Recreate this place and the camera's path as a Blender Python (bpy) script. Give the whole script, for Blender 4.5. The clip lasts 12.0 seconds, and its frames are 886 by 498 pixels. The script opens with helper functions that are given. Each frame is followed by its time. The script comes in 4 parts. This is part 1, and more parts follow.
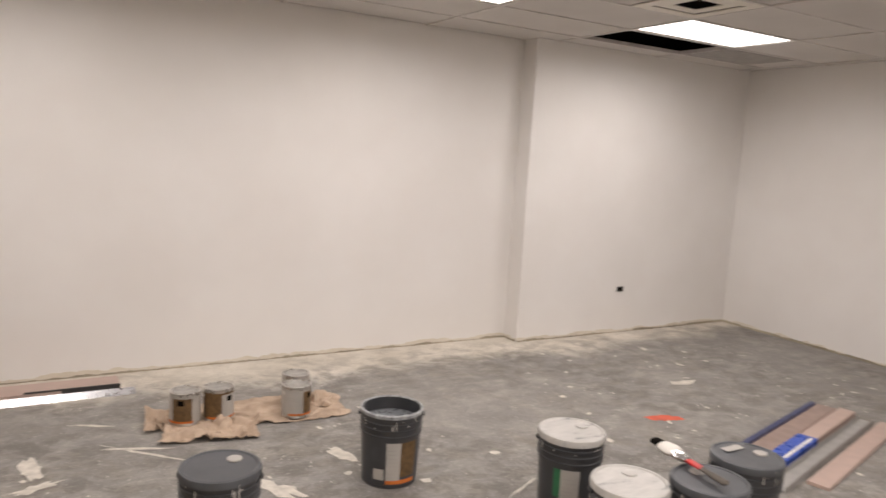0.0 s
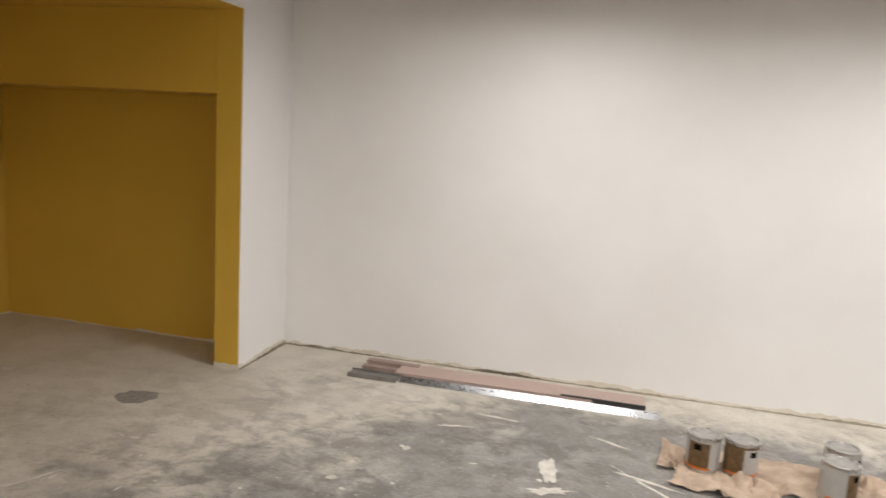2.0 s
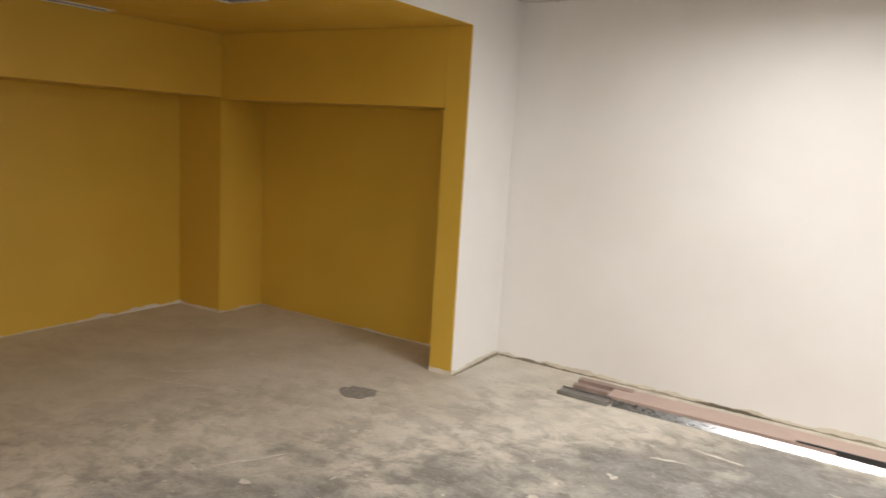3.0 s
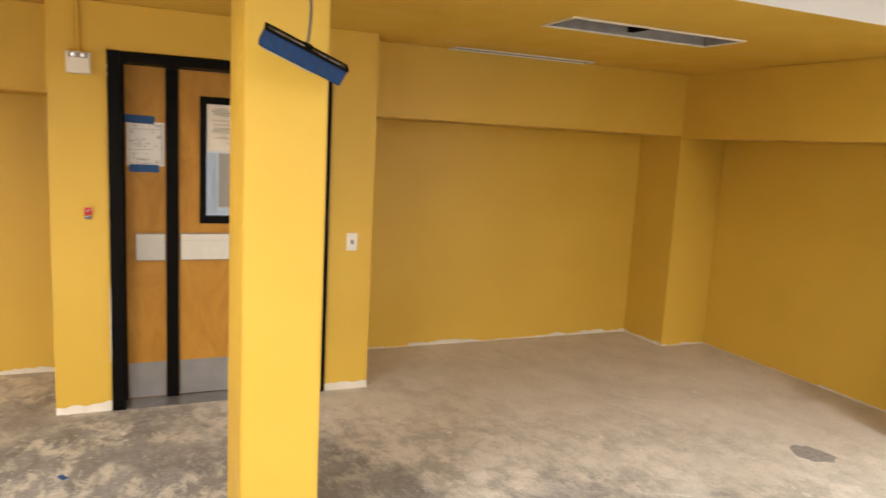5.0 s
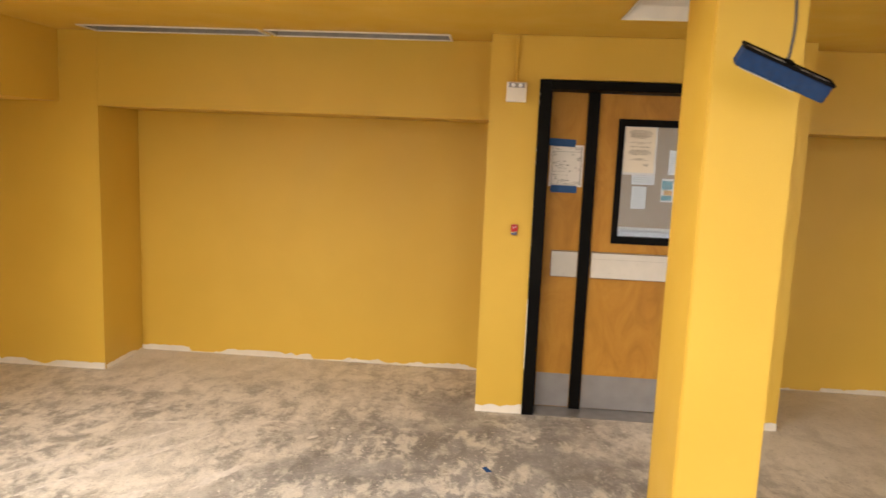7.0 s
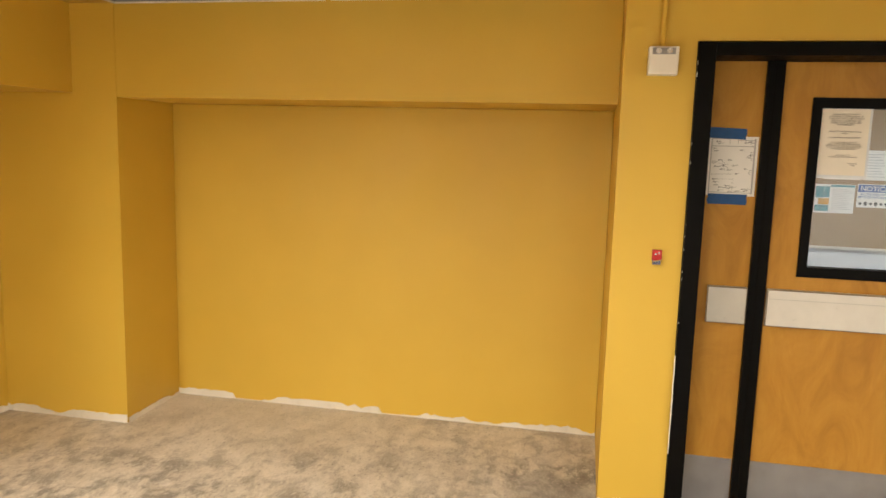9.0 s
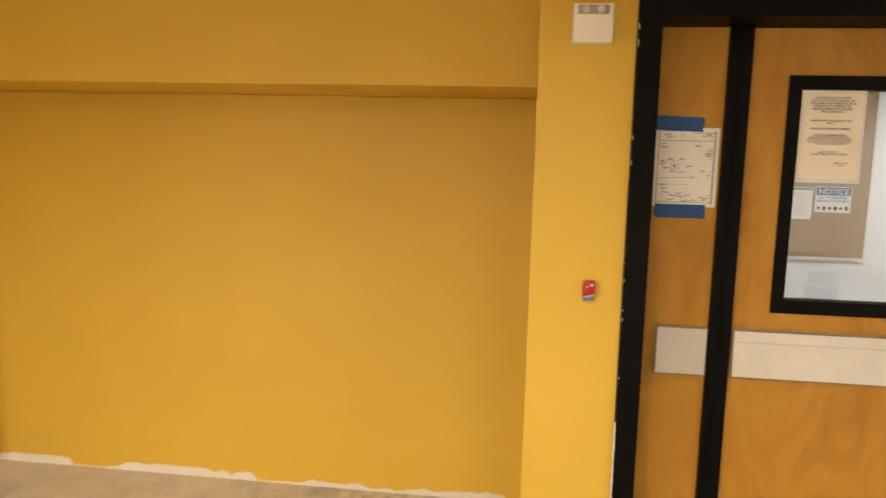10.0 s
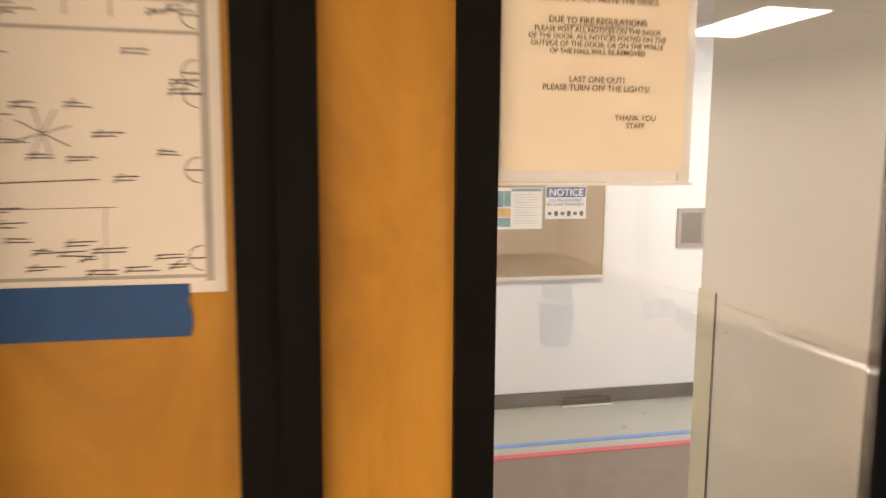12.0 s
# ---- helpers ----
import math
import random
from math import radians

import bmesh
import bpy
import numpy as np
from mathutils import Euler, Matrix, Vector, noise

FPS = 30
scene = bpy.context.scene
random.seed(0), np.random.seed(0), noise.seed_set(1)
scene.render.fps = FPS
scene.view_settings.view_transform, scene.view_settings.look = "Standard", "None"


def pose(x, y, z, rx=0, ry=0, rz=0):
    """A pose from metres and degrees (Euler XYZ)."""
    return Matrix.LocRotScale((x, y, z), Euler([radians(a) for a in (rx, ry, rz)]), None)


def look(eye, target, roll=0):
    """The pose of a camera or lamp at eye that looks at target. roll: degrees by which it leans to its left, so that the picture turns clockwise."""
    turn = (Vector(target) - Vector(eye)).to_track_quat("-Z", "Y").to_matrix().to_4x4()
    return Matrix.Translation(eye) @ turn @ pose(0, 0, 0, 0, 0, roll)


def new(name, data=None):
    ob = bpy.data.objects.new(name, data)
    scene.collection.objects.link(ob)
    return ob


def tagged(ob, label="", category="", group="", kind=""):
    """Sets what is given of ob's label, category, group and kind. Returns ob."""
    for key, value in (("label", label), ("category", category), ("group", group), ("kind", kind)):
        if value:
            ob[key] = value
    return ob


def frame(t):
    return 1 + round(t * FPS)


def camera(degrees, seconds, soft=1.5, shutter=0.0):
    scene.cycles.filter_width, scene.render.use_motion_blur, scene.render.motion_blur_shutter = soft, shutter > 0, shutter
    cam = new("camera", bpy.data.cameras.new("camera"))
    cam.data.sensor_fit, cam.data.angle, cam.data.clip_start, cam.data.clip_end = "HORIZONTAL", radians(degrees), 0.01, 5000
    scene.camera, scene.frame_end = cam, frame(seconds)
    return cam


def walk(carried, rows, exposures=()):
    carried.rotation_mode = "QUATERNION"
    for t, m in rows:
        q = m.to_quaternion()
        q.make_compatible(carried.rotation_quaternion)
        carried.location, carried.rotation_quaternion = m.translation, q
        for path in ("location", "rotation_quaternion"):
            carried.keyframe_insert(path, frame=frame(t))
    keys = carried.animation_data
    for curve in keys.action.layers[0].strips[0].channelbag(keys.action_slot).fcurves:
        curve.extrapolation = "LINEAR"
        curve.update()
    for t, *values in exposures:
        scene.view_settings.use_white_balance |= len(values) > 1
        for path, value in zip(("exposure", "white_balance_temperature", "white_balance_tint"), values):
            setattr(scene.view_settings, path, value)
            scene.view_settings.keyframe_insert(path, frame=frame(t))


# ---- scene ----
cam = camera(63.7, 12.0, shutter=0.35)
PATH = [
    (0, (0.075, 0.092, 1.619), (1.068, 1.807, 1.349), 3.3),
    (0.5, (0.172, 0.193, 1.56), (0.824, 2.068, 1.313), 3.0),
    (1, (0.264, 0.282, 1.603), (0.533, 2.245, 1.328), 3.6),
    (1.5, (0.318, 0.329, 1.63), (0.164, 2.3, 1.328), 3.6),
    (2, (0.286, 0.399, 1.643), (-0.197, 2.314, 1.329), 3.5),
    (2.5, (0.251, 0.448, 1.651), (-0.503, 2.273, 1.334), 3.5),
    (3, (0.292, 0.484, 1.653), (-0.758, 2.156, 1.333), 3.5),
    (3.2, (0.304, 0.49, 1.652), (-0.867, 2.08, 1.334), 3.6),
    (4.8, (0.292, 0.29, 1.678), (-1.473, 1.182, 1.38), 3.1),
    (5, (0.301, 0.263, 1.678), (-1.508, 1.064, 1.384), 3.0),
    (5.5, (0.324, 0.206, 1.677), (-1.577, 0.756, 1.389), 2.8),
    (6, (0.339, 0.114, 1.667), (-1.62, 0.404, 1.382), 2.6),
    (6.5, (0.299, 0.043, 1.676), (-1.68, 0.093, 1.389), 2.4),
    (7, (0.21, -0.055, 1.678), (-1.763, -0.207, 1.39), 2.3),
    (7.5, (0.078, -0.154, 1.663), (-1.884, -0.415, 1.377), 2.2),
    (7.7, (-0.013, -0.181, 1.658), (-1.97, -0.475, 1.37), 2.1),
    (9.3, (-1.256, -0.271, 1.617), (-3.198, -0.661, 1.339), 1.6),
    (9.5, (-1.436, -0.254, 1.615), (-3.387, -0.602, 1.344), 1.6),
    (10, (-1.874, -0.139, 1.611), (-3.84, -0.391, 1.342), 1.4),
    (10.5, (-2.323, -0.019, 1.589), (-4.306, 0.017, 1.326), 1.2),
    (11, (-2.796, 0.158, 1.579), (-4.759, 0.439, 1.319), 1.0),
    (11.2, (-2.984, 0.226, 1.578), (-4.937, 0.562, 1.308), 1.0),
    (11.5, (-3.282, 0.351, 1.592), (-5.229, 0.728, 1.335), 0.7),
    (12, (-3.704, 0.505, 1.564), (-5.644, 0.928, 1.319), 0.4),
]
walk(cam, [(t, look(eye, target, roll)) for t, eye, target, roll in PATH],
     [(0, -0.66, 6500, 13), (0.5, -0.74, 6450, 14), (1.0, -0.52, 6150, 9), (1.5, -0.45, 6100, 8), (2.5, -0.22, 6200, 6), (3.2, 0.03, 6300, 6), (4.8, 0.82, 6350, 7), (7.5, 0.72, 6700, 10), (9.5, 0.9, 6900, 4), (10, 0.8, 7600, 9), (10.5, 0.88, 7850, 12), (11.2, 1.12, 8000, 13), (12, 1.15, 8100, 15)])

# ---- world, lights ----
world = bpy.data.worlds.new("world")
scene.world = world
world.use_nodes = True
world.node_tree.nodes["Background"].inputs[0].default_value = (0.02, 0.02, 0.02, 1)

LAMP_W = 31.5
CEIL, LOW = 2.6, 2.345
# lower left corners of the lit troffers, in staggered rows
LAMPS = [(x, 3.61) for x in (-0.71, 1.62, 3.95)] + [(x, y) for y in (1.25, -1.11, -3.46) for x in (-1.87, 0.455, 2.785) if (x, y) != (-1.87, 1.25)]


def area(name, m, sx, sy, watts, color, spread=180):
    data = bpy.data.lights.new(name, "AREA")
    data.shape, data.size, data.size_y, data.energy, data.color = "RECTANGLE", sx, sy, watts, color
    data.spread = radians(spread)
    ob = new(name, data)
    ob.matrix_world = m
    return ob


for lx, ly in LAMPS:
    area("troffer_glow", pose(lx + 0.58, ly + 0.29, CEIL - 0.006), 1.08, 0.5, LAMP_W, (1.0, 0.925, 0.868), 169)
# two added lamps brighten the corridor; its real fixtures are out of view
area("corridor_fill", pose(-6.6, 3.6, 2.44), 0.55, 1.1, 21, (0.74, 0.87, 1.0))
area("corridor_fill", pose(-6.4, -0.9, 2.44), 0.55, 1.1, 27, (0.74, 0.87, 1.0))


# ---- materials ----
class Nodes:
    """A small builder for node materials."""

    def __init__(self, name):
        self.mat = bpy.data.materials.new(name)
        self.mat.use_nodes = True
        self.tree = self.mat.node_tree
        self.bsdf = self.tree.nodes["Principled BSDF"]
        geo = self.tree.nodes.new("ShaderNodeNewGeometry")
        self.pos = geo.outputs["Position"]

    def link(self, a, b):
        self.tree.links.new(a, b)

    def noise(self, scale, detail=4, rough=0.55, distort=0.0, stretch=None):
        n = self.tree.nodes.new("ShaderNodeTexNoise")
        n.inputs["Scale"].default_value, n.inputs["Detail"].default_value = scale, detail
        n.inputs["Roughness"].default_value, n.inputs["Distortion"].default_value = rough, distort
        src = self.pos
        if stretch:
            mp = self.tree.nodes.new("ShaderNodeMapping")
            mp.inputs["Scale"].default_value = stretch
            self.link(self.pos, mp.inputs["Vector"])
            src = mp.outputs[0]
        self.link(src, n.inputs["Vector"])
        return n.outputs["Fac"]

    def voronoi(self, scale, rand=1.0):
        n = self.tree.nodes.new("ShaderNodeTexVoronoi")
        n.inputs["Scale"].default_value, n.inputs["Randomness"].default_value = scale, rand
        self.link(self.pos, n.inputs["Vector"])
        return n.outputs["Distance"]

    def ramp(self, fac, *stops):
        n = self.tree.nodes.new("ShaderNodeValToRGB")
        el = n.color_ramp.elements
        while len(el) < len(stops):
            el.new(0.5)
        for e, (p, c) in zip(el, stops):
            e.position = p
            e.color = (*c, 1) if isinstance(c, tuple) else (c, c, c, 1)
        self.link(fac, n.inputs[0])
        return n.outputs[0]

    def mix(self, fac, a, b, mode="MIX"):
        n = self.tree.nodes.new("ShaderNodeMix")
        n.data_type, n.blend_type = "RGBA", mode
        for i, v in ((0, fac), (6, a), (7, b)):
            if isinstance(v, (int, float)):
                n.inputs[i].default_value = v
            elif isinstance(v, tuple):
                n.inputs[i].default_value = (*v, 1)
            else:
                self.link(v, n.inputs[i])
        return n.outputs[2]

    def math(self, op, a, b):
        n = self.tree.nodes.new("ShaderNodeMath")
        n.operation = op
        for i, v in ((0, a), (1, b)):
            if isinstance(v, (int, float)):
                n.inputs[i].default_value = v
            else:
                self.link(v, n.inputs[i])
        return n.outputs[0]

    def done(self, color, rough=0.5, metal=0.0, bump=None, height=0.002, spec=0.5):
        b = self.bsdf
        for key, v in (("Base Color", color), ("Roughness", rough), ("Metallic", metal), ("Specular IOR Level", spec)):
            if isinstance(v, tuple):
                b.inputs[key].default_value = (*v, 1)
            elif isinstance(v, (int, float)):
                b.inputs[key].default_value = v
            else:
                self.link(v, b.inputs[key])
        if bump is not None:
            n = self.tree.nodes.new("ShaderNodeBump")
            n.inputs["Distance"].default_value, n.inputs["Strength"].default_value = height, 0.6
            self.link(bump, n.inputs["Height"])
            self.link(n.outputs[0], b.inputs["Normal"])
        return self.mat


def paint(name, a, b, rough=0.55, texture=220, height=0.0008, spec=0.35):
    n = Nodes(name)
    big = n.noise(1.3, 3)
    col = n.mix(n.ramp(big, (0.35, 0.0), (0.68, 1.0)), a, b)
    return n.done(col, n.ramp(n.noise(3, 3), (0.3, rough - 0.06), (0.7, rough + 0.08)), bump=n.noise(texture, 2), height=height, spec=spec)


def plain(name, color, rough=0.5, metal=0.0, vary=0.12, scale=14.0, spec=0.5):
    n = Nodes(name)
    dark = tuple(c * (1 - vary) for c in color)
    light = tuple(min(1, c * (1 + vary)) for c in color)
    return n.done(n.ramp(n.noise(scale, 5), (0.3, dark), (0.7, light)), n.ramp(n.noise(scale * 2, 3), (0.3, max(0.02, rough - 0.08)), (0.7, rough + 0.08)), metal, spec=spec)


M_WHITE = paint("white_wall_paint", (0.79, 0.765, 0.74), (0.83, 0.81, 0.79), 0.6)
M_YELLOW = paint("yellow_wall_paint", (0.625, 0.400, 0.056), (0.665, 0.430, 0.064), 0.45, 160, 0.001)
M_CEIL = paint("white_ceiling_tile", (0.60, 0.57, 0.54), (0.66, 0.63, 0.60), 0.85, 90, 0.002)
M_GRID = plain("ceiling_grid_enamel", (0.62, 0.59, 0.56), 0.45)
# near-black for dark parts, and for shade painted in above the ceilings
M_DARK = plain("black_parts_and_plenum_shade", (0.007, 0.006, 0.005), 0.9, spec=0.05)
M_GREYTILE = plain("grey_ceiling_patch", (0.36, 0.34, 0.32), 0.8)
M_PLASTER = paint("bare_plaster_edge", (0.74, 0.69, 0.60), (0.62, 0.56, 0.46), 0.9, 60, 0.004)
M_GLUE = paint("cream_adhesive_edge", (0.46, 0.41, 0.31), (0.13, 0.11, 0.08), 0.9, 30, 0.004)
M_BLACKFRAME = plain("black_door_frame_enamel", (0.0022, 0.0017, 0.0013), 0.5, vary=0.25, spec=0.1)
M_PLATE = plain("cream_push_plate", (0.66, 0.62, 0.55), 0.35, vary=0.04)
M_PLATE2 = plain("greyer_push_plate", (0.52, 0.49, 0.43), 0.35, vary=0.04)
M_KICK = plain("brushed_steel_kick_plate", (0.34, 0.33, 0.33), 0.42, 0.7, vary=0.08)
M_BLUETAPE = plain("blue_masking_tape", (0.008, 0.070, 0.215), 0.65, vary=0.12, scale=40)
M_PAPER = plain("white_paper", (0.80, 0.77, 0.72), 0.7, vary=0.03)
M_CREAMPAPER = plain("cream_paper", (0.80, 0.73, 0.61), 0.6, vary=0.03)
M_INK = plain("dark_ink", (0.055, 0.05, 0.045), 0.8)
M_PRINT = plain("brown_black_print", (0.13, 0.095, 0.065), 0.8)
M_LTINK = plain("pale_grey_ink", (0.42, 0.40, 0.38), 0.8)
M_SLEEVE = plain("clear_plastic_sleeve", (0.70, 0.71, 0.72), 0.15, vary=0.04)
M_RED = plain("red_plastic", (0.50, 0.012, 0.012), 0.35)
M_CHROME = plain("dull_chrome", (0.66, 0.66, 0.66), 0.22, 1.0)
M_PLASTICWHITE = plain("white_plastic", (0.78, 0.74, 0.66), 0.4, vary=0.04)
M_BUCKET = plain("charcoal_bucket_plastic", (0.050, 0.051, 0.055), 0.38, vary=0.2, scale=9)
M_LID = plain("grey_bucket_lid", (0.085, 0.09, 0.098), 0.42, vary=0.18, scale=9)
M_WETPAINT = plain("grey_paint_surface", (0.16, 0.17, 0.18), 0.3, vary=0.3, scale=20)
M_LABELWHITE = plain("pale_label_paper", (0.44, 0.42, 0.39), 0.5, vary=0.06)
M_LABELBROWN = plain("brown_label_print", (0.135, 0.08, 0.034), 0.5, vary=0.35, scale=45)
M_ORANGE = plain("orange_label_stripe", (0.62, 0.17, 0.03), 0.5)
M_GREENLABEL = plain("green_label_print", (0.03, 0.16, 0.07), 0.5)
M_TIN = plain("tin_can_metal", (0.55, 0.53, 0.50), 0.3, 0.9, vary=0.2)
M_CANLID = plain("dull_can_lid", (0.36, 0.345, 0.32), 0.45, 0.3, vary=0.25, scale=30)
M_GALV = plain("galvanised_channel", (0.42, 0.41, 0.395), 0.42, 0.45, vary=0.1)
M_SILVER = plain("shiny_aluminium_angle", (0.33, 0.33, 0.335), 0.30, 1.0, vary=0.12, scale=30)
M_DULLMETAL = plain("dull_grey_metal", (0.26, 0.25, 0.24), 0.4, 0.6, vary=0.15)
M_PINKBOARD = plain("pale_pink_board", (0.47, 0.355, 0.305), 0.6, vary=0.06)
M_BROWNBOARD = plain("taupe_board", (0.30, 0.22, 0.19), 0.55, vary=0.15)
M_BLUEWRAP = plain("blue_plastic_wrap", (0.02, 0.075, 0.42), 0.3, vary=0.2)
M_NAVY = plain("navy_strip", (0.04, 0.05, 0.13), 0.45)
M_CORK = plain("tan_cork", (0.34, 0.225, 0.125), 0.9, vary=0.12, scale=60)
M_HALLWHITE = paint("corridor_white_paint", (0.80, 0.80, 0.81), (0.84, 0.84, 0.85), 0.5)
M_HALLBEIGE = Nodes("beige_panel_laminate").done((0.68, 0.62, 0.52), 0.3)
M_CREAMTRIM = plain("cream_corner_guard", (0.66, 0.60, 0.42), 0.4, vary=0.05)
M_HALLFLOOR = plain("corridor_vinyl_floor", (0.40, 0.39, 0.34), 0.35, vary=0.015, scale=5)
M_BROWNFLOOR = plain("brown_corridor_matting", (0.19, 0.13, 0.105), 0.5, vary=0.1, scale=8)
M_BASE = plain("dark_rubber_baseboard", (0.045, 0.042, 0.04), 0.45)
M_BLUELINE = plain("blue_floor_line", (0.10, 0.28, 0.68), 0.4)
M_REDLINE = plain("red_floor_line", (0.66, 0.07, 0.10), 0.4)
M_SIGNBLUE = plain("blue_sign_print", (0.02, 0.08, 0.30), 0.4)
M_TEAL = plain("teal_poster_print", (0.05, 0.26, 0.30), 0.5, vary=0.4, scale=30)
M_YELLOWORANGE = plain("orange_poster_print", (0.62, 0.32, 0.06), 0.5, vary=0.3, scale=30)
M_REDMARK = plain("red_spray_mark", (0.62, 0.12, 0.07), 0.8, vary=0.2)
M_FLAKE = plain("pale_paint_flake", (0.60, 0.56, 0.50), 0.85, vary=0.18, scale=25)
M_SMEAR = plain("dark_floor_smear", (0.27, 0.25, 0.225), 0.8, vary=0.3, scale=35)
M_SIGNCASE = plain("dark_blue_sign_case", (0.002, 0.028, 0.10), 0.8, vary=0.25, scale=40)
M_FIXTURE = plain("grey_fixture_interior", (0.30, 0.29, 0.28), 0.4, 0.3)
M_CORD = plain("grey_cord", (0.09, 0.075, 0.06), 0.6)


def wood_material():
    n = Nodes("honey_maple_veneer")
    figure = n.noise(4.2, 6, 0.62, 1.6, (1, 1.2, 0.55))
    grain = n.noise(60, 3, 0.6, 0.2, (1, 1, 0.05))
    col = n.ramp(figure, (0.25, (0.34, 0.150, 0.020)), (0.5, (0.455, 0.218, 0.031)), (0.75, (0.535, 0.272, 0.046)))
    col = n.mix(n.ramp(grain, (0.35, 0.0), (0.75, 0.16)), col, (0.33, 0.145, 0.025))
    return n.done(col, 0.4, bump=grain, height=0.0003, spec=0.28)


def floor_material():
    """Scraped concrete: worn grey slab, clean beige where flooring lay, dark glue clouds, torn pale compound, specks."""
    n = Nodes("scraped_concrete")
    sep = n.tree.nodes.new("ShaderNodeSeparateXYZ")
    n.link(n.pos, sep.inputs[0])
    px, py = sep.outputs[0], sep.outputs[1]

    def times(a, b):
        return n.math("MULTIPLY", a, b)

    def plus(a, b):
        return n.math("ADD", a, b)

    blot = n.noise(0.9, 6, 0.62, 0.6)
    wander = times(n.math("SUBTRACT", blot, 0.5), 2.4)
    mid = n.noise(3.4, 8, 0.7, 0.9)
    fine = n.noise(16, 6, 0.7, 0.4)
    grit = n.noise(85, 3, 0.6)
    grey = n.ramp(mid, (0.28, (0.165, 0.156, 0.147)), (0.5, (0.255, 0.241, 0.227)), (0.72, (0.345, 0.325, 0.30)))
    beige = n.ramp(n.noise(1.7, 7, 0.64, 0.5), (0.3, (0.50, 0.457, 0.385)), (0.5, (0.60, 0.553, 0.475)), (0.72, (0.69, 0.64, 0.56)))
    # how far each place lies inside the beige borders: by the north wall, in the north-west nook, by the west wall, to the south
    north = times(n.math("SUBTRACT", py, 4.55), 1.8)
    nook = n.math("SUBTRACT", n.math("SUBTRACT", times(py, 0.5), times(px, 0.62)), 2.3)
    west = times(n.math("SUBTRACT", -3.75, px), 1.1)
    doorway = n.math("SUBTRACT", n.math("ABSOLUTE", n.math("SUBTRACT", py, 0.9), 0.0), 1.1)
    west = n.math("MINIMUM", west, doorway)
    south = times(n.math("SUBTRACT", -0.6, py), 0.6)
    inner = n.math("MAXIMUM", n.math("MAXIMUM", north, west), nook)
    col = n.mix(n.ramp(plus(n.math("MAXIMUM", inner, south), wander), (0.0, 0.0), (0.55, 1.0)), grey, beige)
    # dark glue and foot wear: wide clouds, torn into small patches, fewer close to the walls
    cloud = n.noise(0.95, 4, 0.55, 0.3)
    breaks = n.noise(5.0, 11, 0.70, 0.3, (1.0, 1.2, 1))
    wear = n.ramp(n.math("MULTIPLY", plus(inner, wander), 0.5), (0.1, 1.0), (0.75, 0.12))
    scuff = times(times(n.ramp(cloud, (0.36, 0.2), (0.52, 1.0)), wear), n.ramp(breaks, (0.44, 0.0), (0.57, 0.72)))
    col = n.mix(scuff, col, (0.145, 0.133, 0.119))
    stain = times(n.ramp(n.noise(2.2, 8, 0.68, 1.2), (0.52, 0.0), (0.66, 0.5)), wear)
    col = n.mix(stain, col, (0.22, 0.195, 0.163))
    # pale compound dragged by the scraper, torn at two sizes
    sweep = n.noise(1.5, 4, 0.6, 0.6, (1.3, 0.85, 1))
    torn = n.noise(7.0, 11, 0.70, 0.3, (0.8, 1.25, 1))
    chip = n.noise(27, 6, 0.7, 0.5)
    pale = times(n.ramp(sweep, (0.40, 0.0), (0.52, 1.0)), n.ramp(torn, (0.48, 0.0), (0.575, 0.62)))
    pale = n.math("MAXIMUM", pale, times(n.ramp(sweep, (0.36, 0.2), (0.5, 0.8)), n.ramp(chip, (0.60, 0.0), (0.64, 0.8))))
    reach = plus(times(px, -0.35), times(py, -0.22))
    pale = times(pale, n.ramp(plus(reach, wander), (0.0, 0.18), (1.0, 1.0)))
    pale = times(pale, n.ramp(n.math("MULTIPLY", inner, 0.5), (0.15, 1.0), (0.75, 0.35)))
    col = n.mix(pale, col, (0.70, 0.645, 0.55))
    dusty = n.ramp(n.noise(40, 5, 0.7), (0.57, 0.0), (0.68, 0.5))
    col = n.mix(dusty, col, (0.54, 0.51, 0.46))
    speck = n.ramp(n.voronoi(16), (0.06, 1.0), (0.10, 0.0))
    speck = n.mix(1.0, speck, n.ramp(n.noise(3.1, 4), (0.48, 0.0), (0.60, 1.0)), "MULTIPLY")
    col = n.mix(speck, col, (0.68, 0.63, 0.56))
    pit = n.ramp(n.noise(48, 4, 0.7), (0.31, 0.65), (0.41, 0.0))
    col = n.mix(pit, col, (0.10, 0.095, 0.088))
    col = n.mix(0.22, col, n.ramp(grit, (0.3, 0.25), (0.7, 0.9)), "OVERLAY")
    return n.done(col, n.ramp(mid, (0.3, 0.5), (0.7, 0.75)), bump=n.mix(0.6, fine, pale), height=0.004, spec=0.35)


def glass_material():
    n = Nodes("clear_glass")
    t = n.tree.nodes.new("ShaderNodeBsdfTransparent")
    g = n.tree.nodes.new("ShaderNodeBsdfGlossy")
    g.inputs["Roughness"].default_value = 0.02
    m = n.tree.nodes.new("ShaderNodeMixShader")
    m.inputs[0].default_value = 0.08
    n.link(t.outputs[0], m.inputs[1])
    n.link(g.outputs[0], m.inputs[2])
    n.link(m.outputs[0], n.tree.nodes["Material Output"].inputs[0])
    return n.mat


def glow_material(name, color, strength):
    n = Nodes(name)
    n.bsdf.inputs["Emission Color"].default_value = (*color, 1)
    n.bsdf.inputs["Emission Strength"].default_value = strength
    return n.done(color, 0.5)


def cardboard_material():
    n = Nodes("crumpled_brown_paper")
    return n.done(n.ramp(n.noise(9, 5), (0.3, (0.36, 0.265, 0.19)), (0.7, (0.54, 0.42, 0.32))), 0.8, bump=n.noise(35, 4), height=0.004)


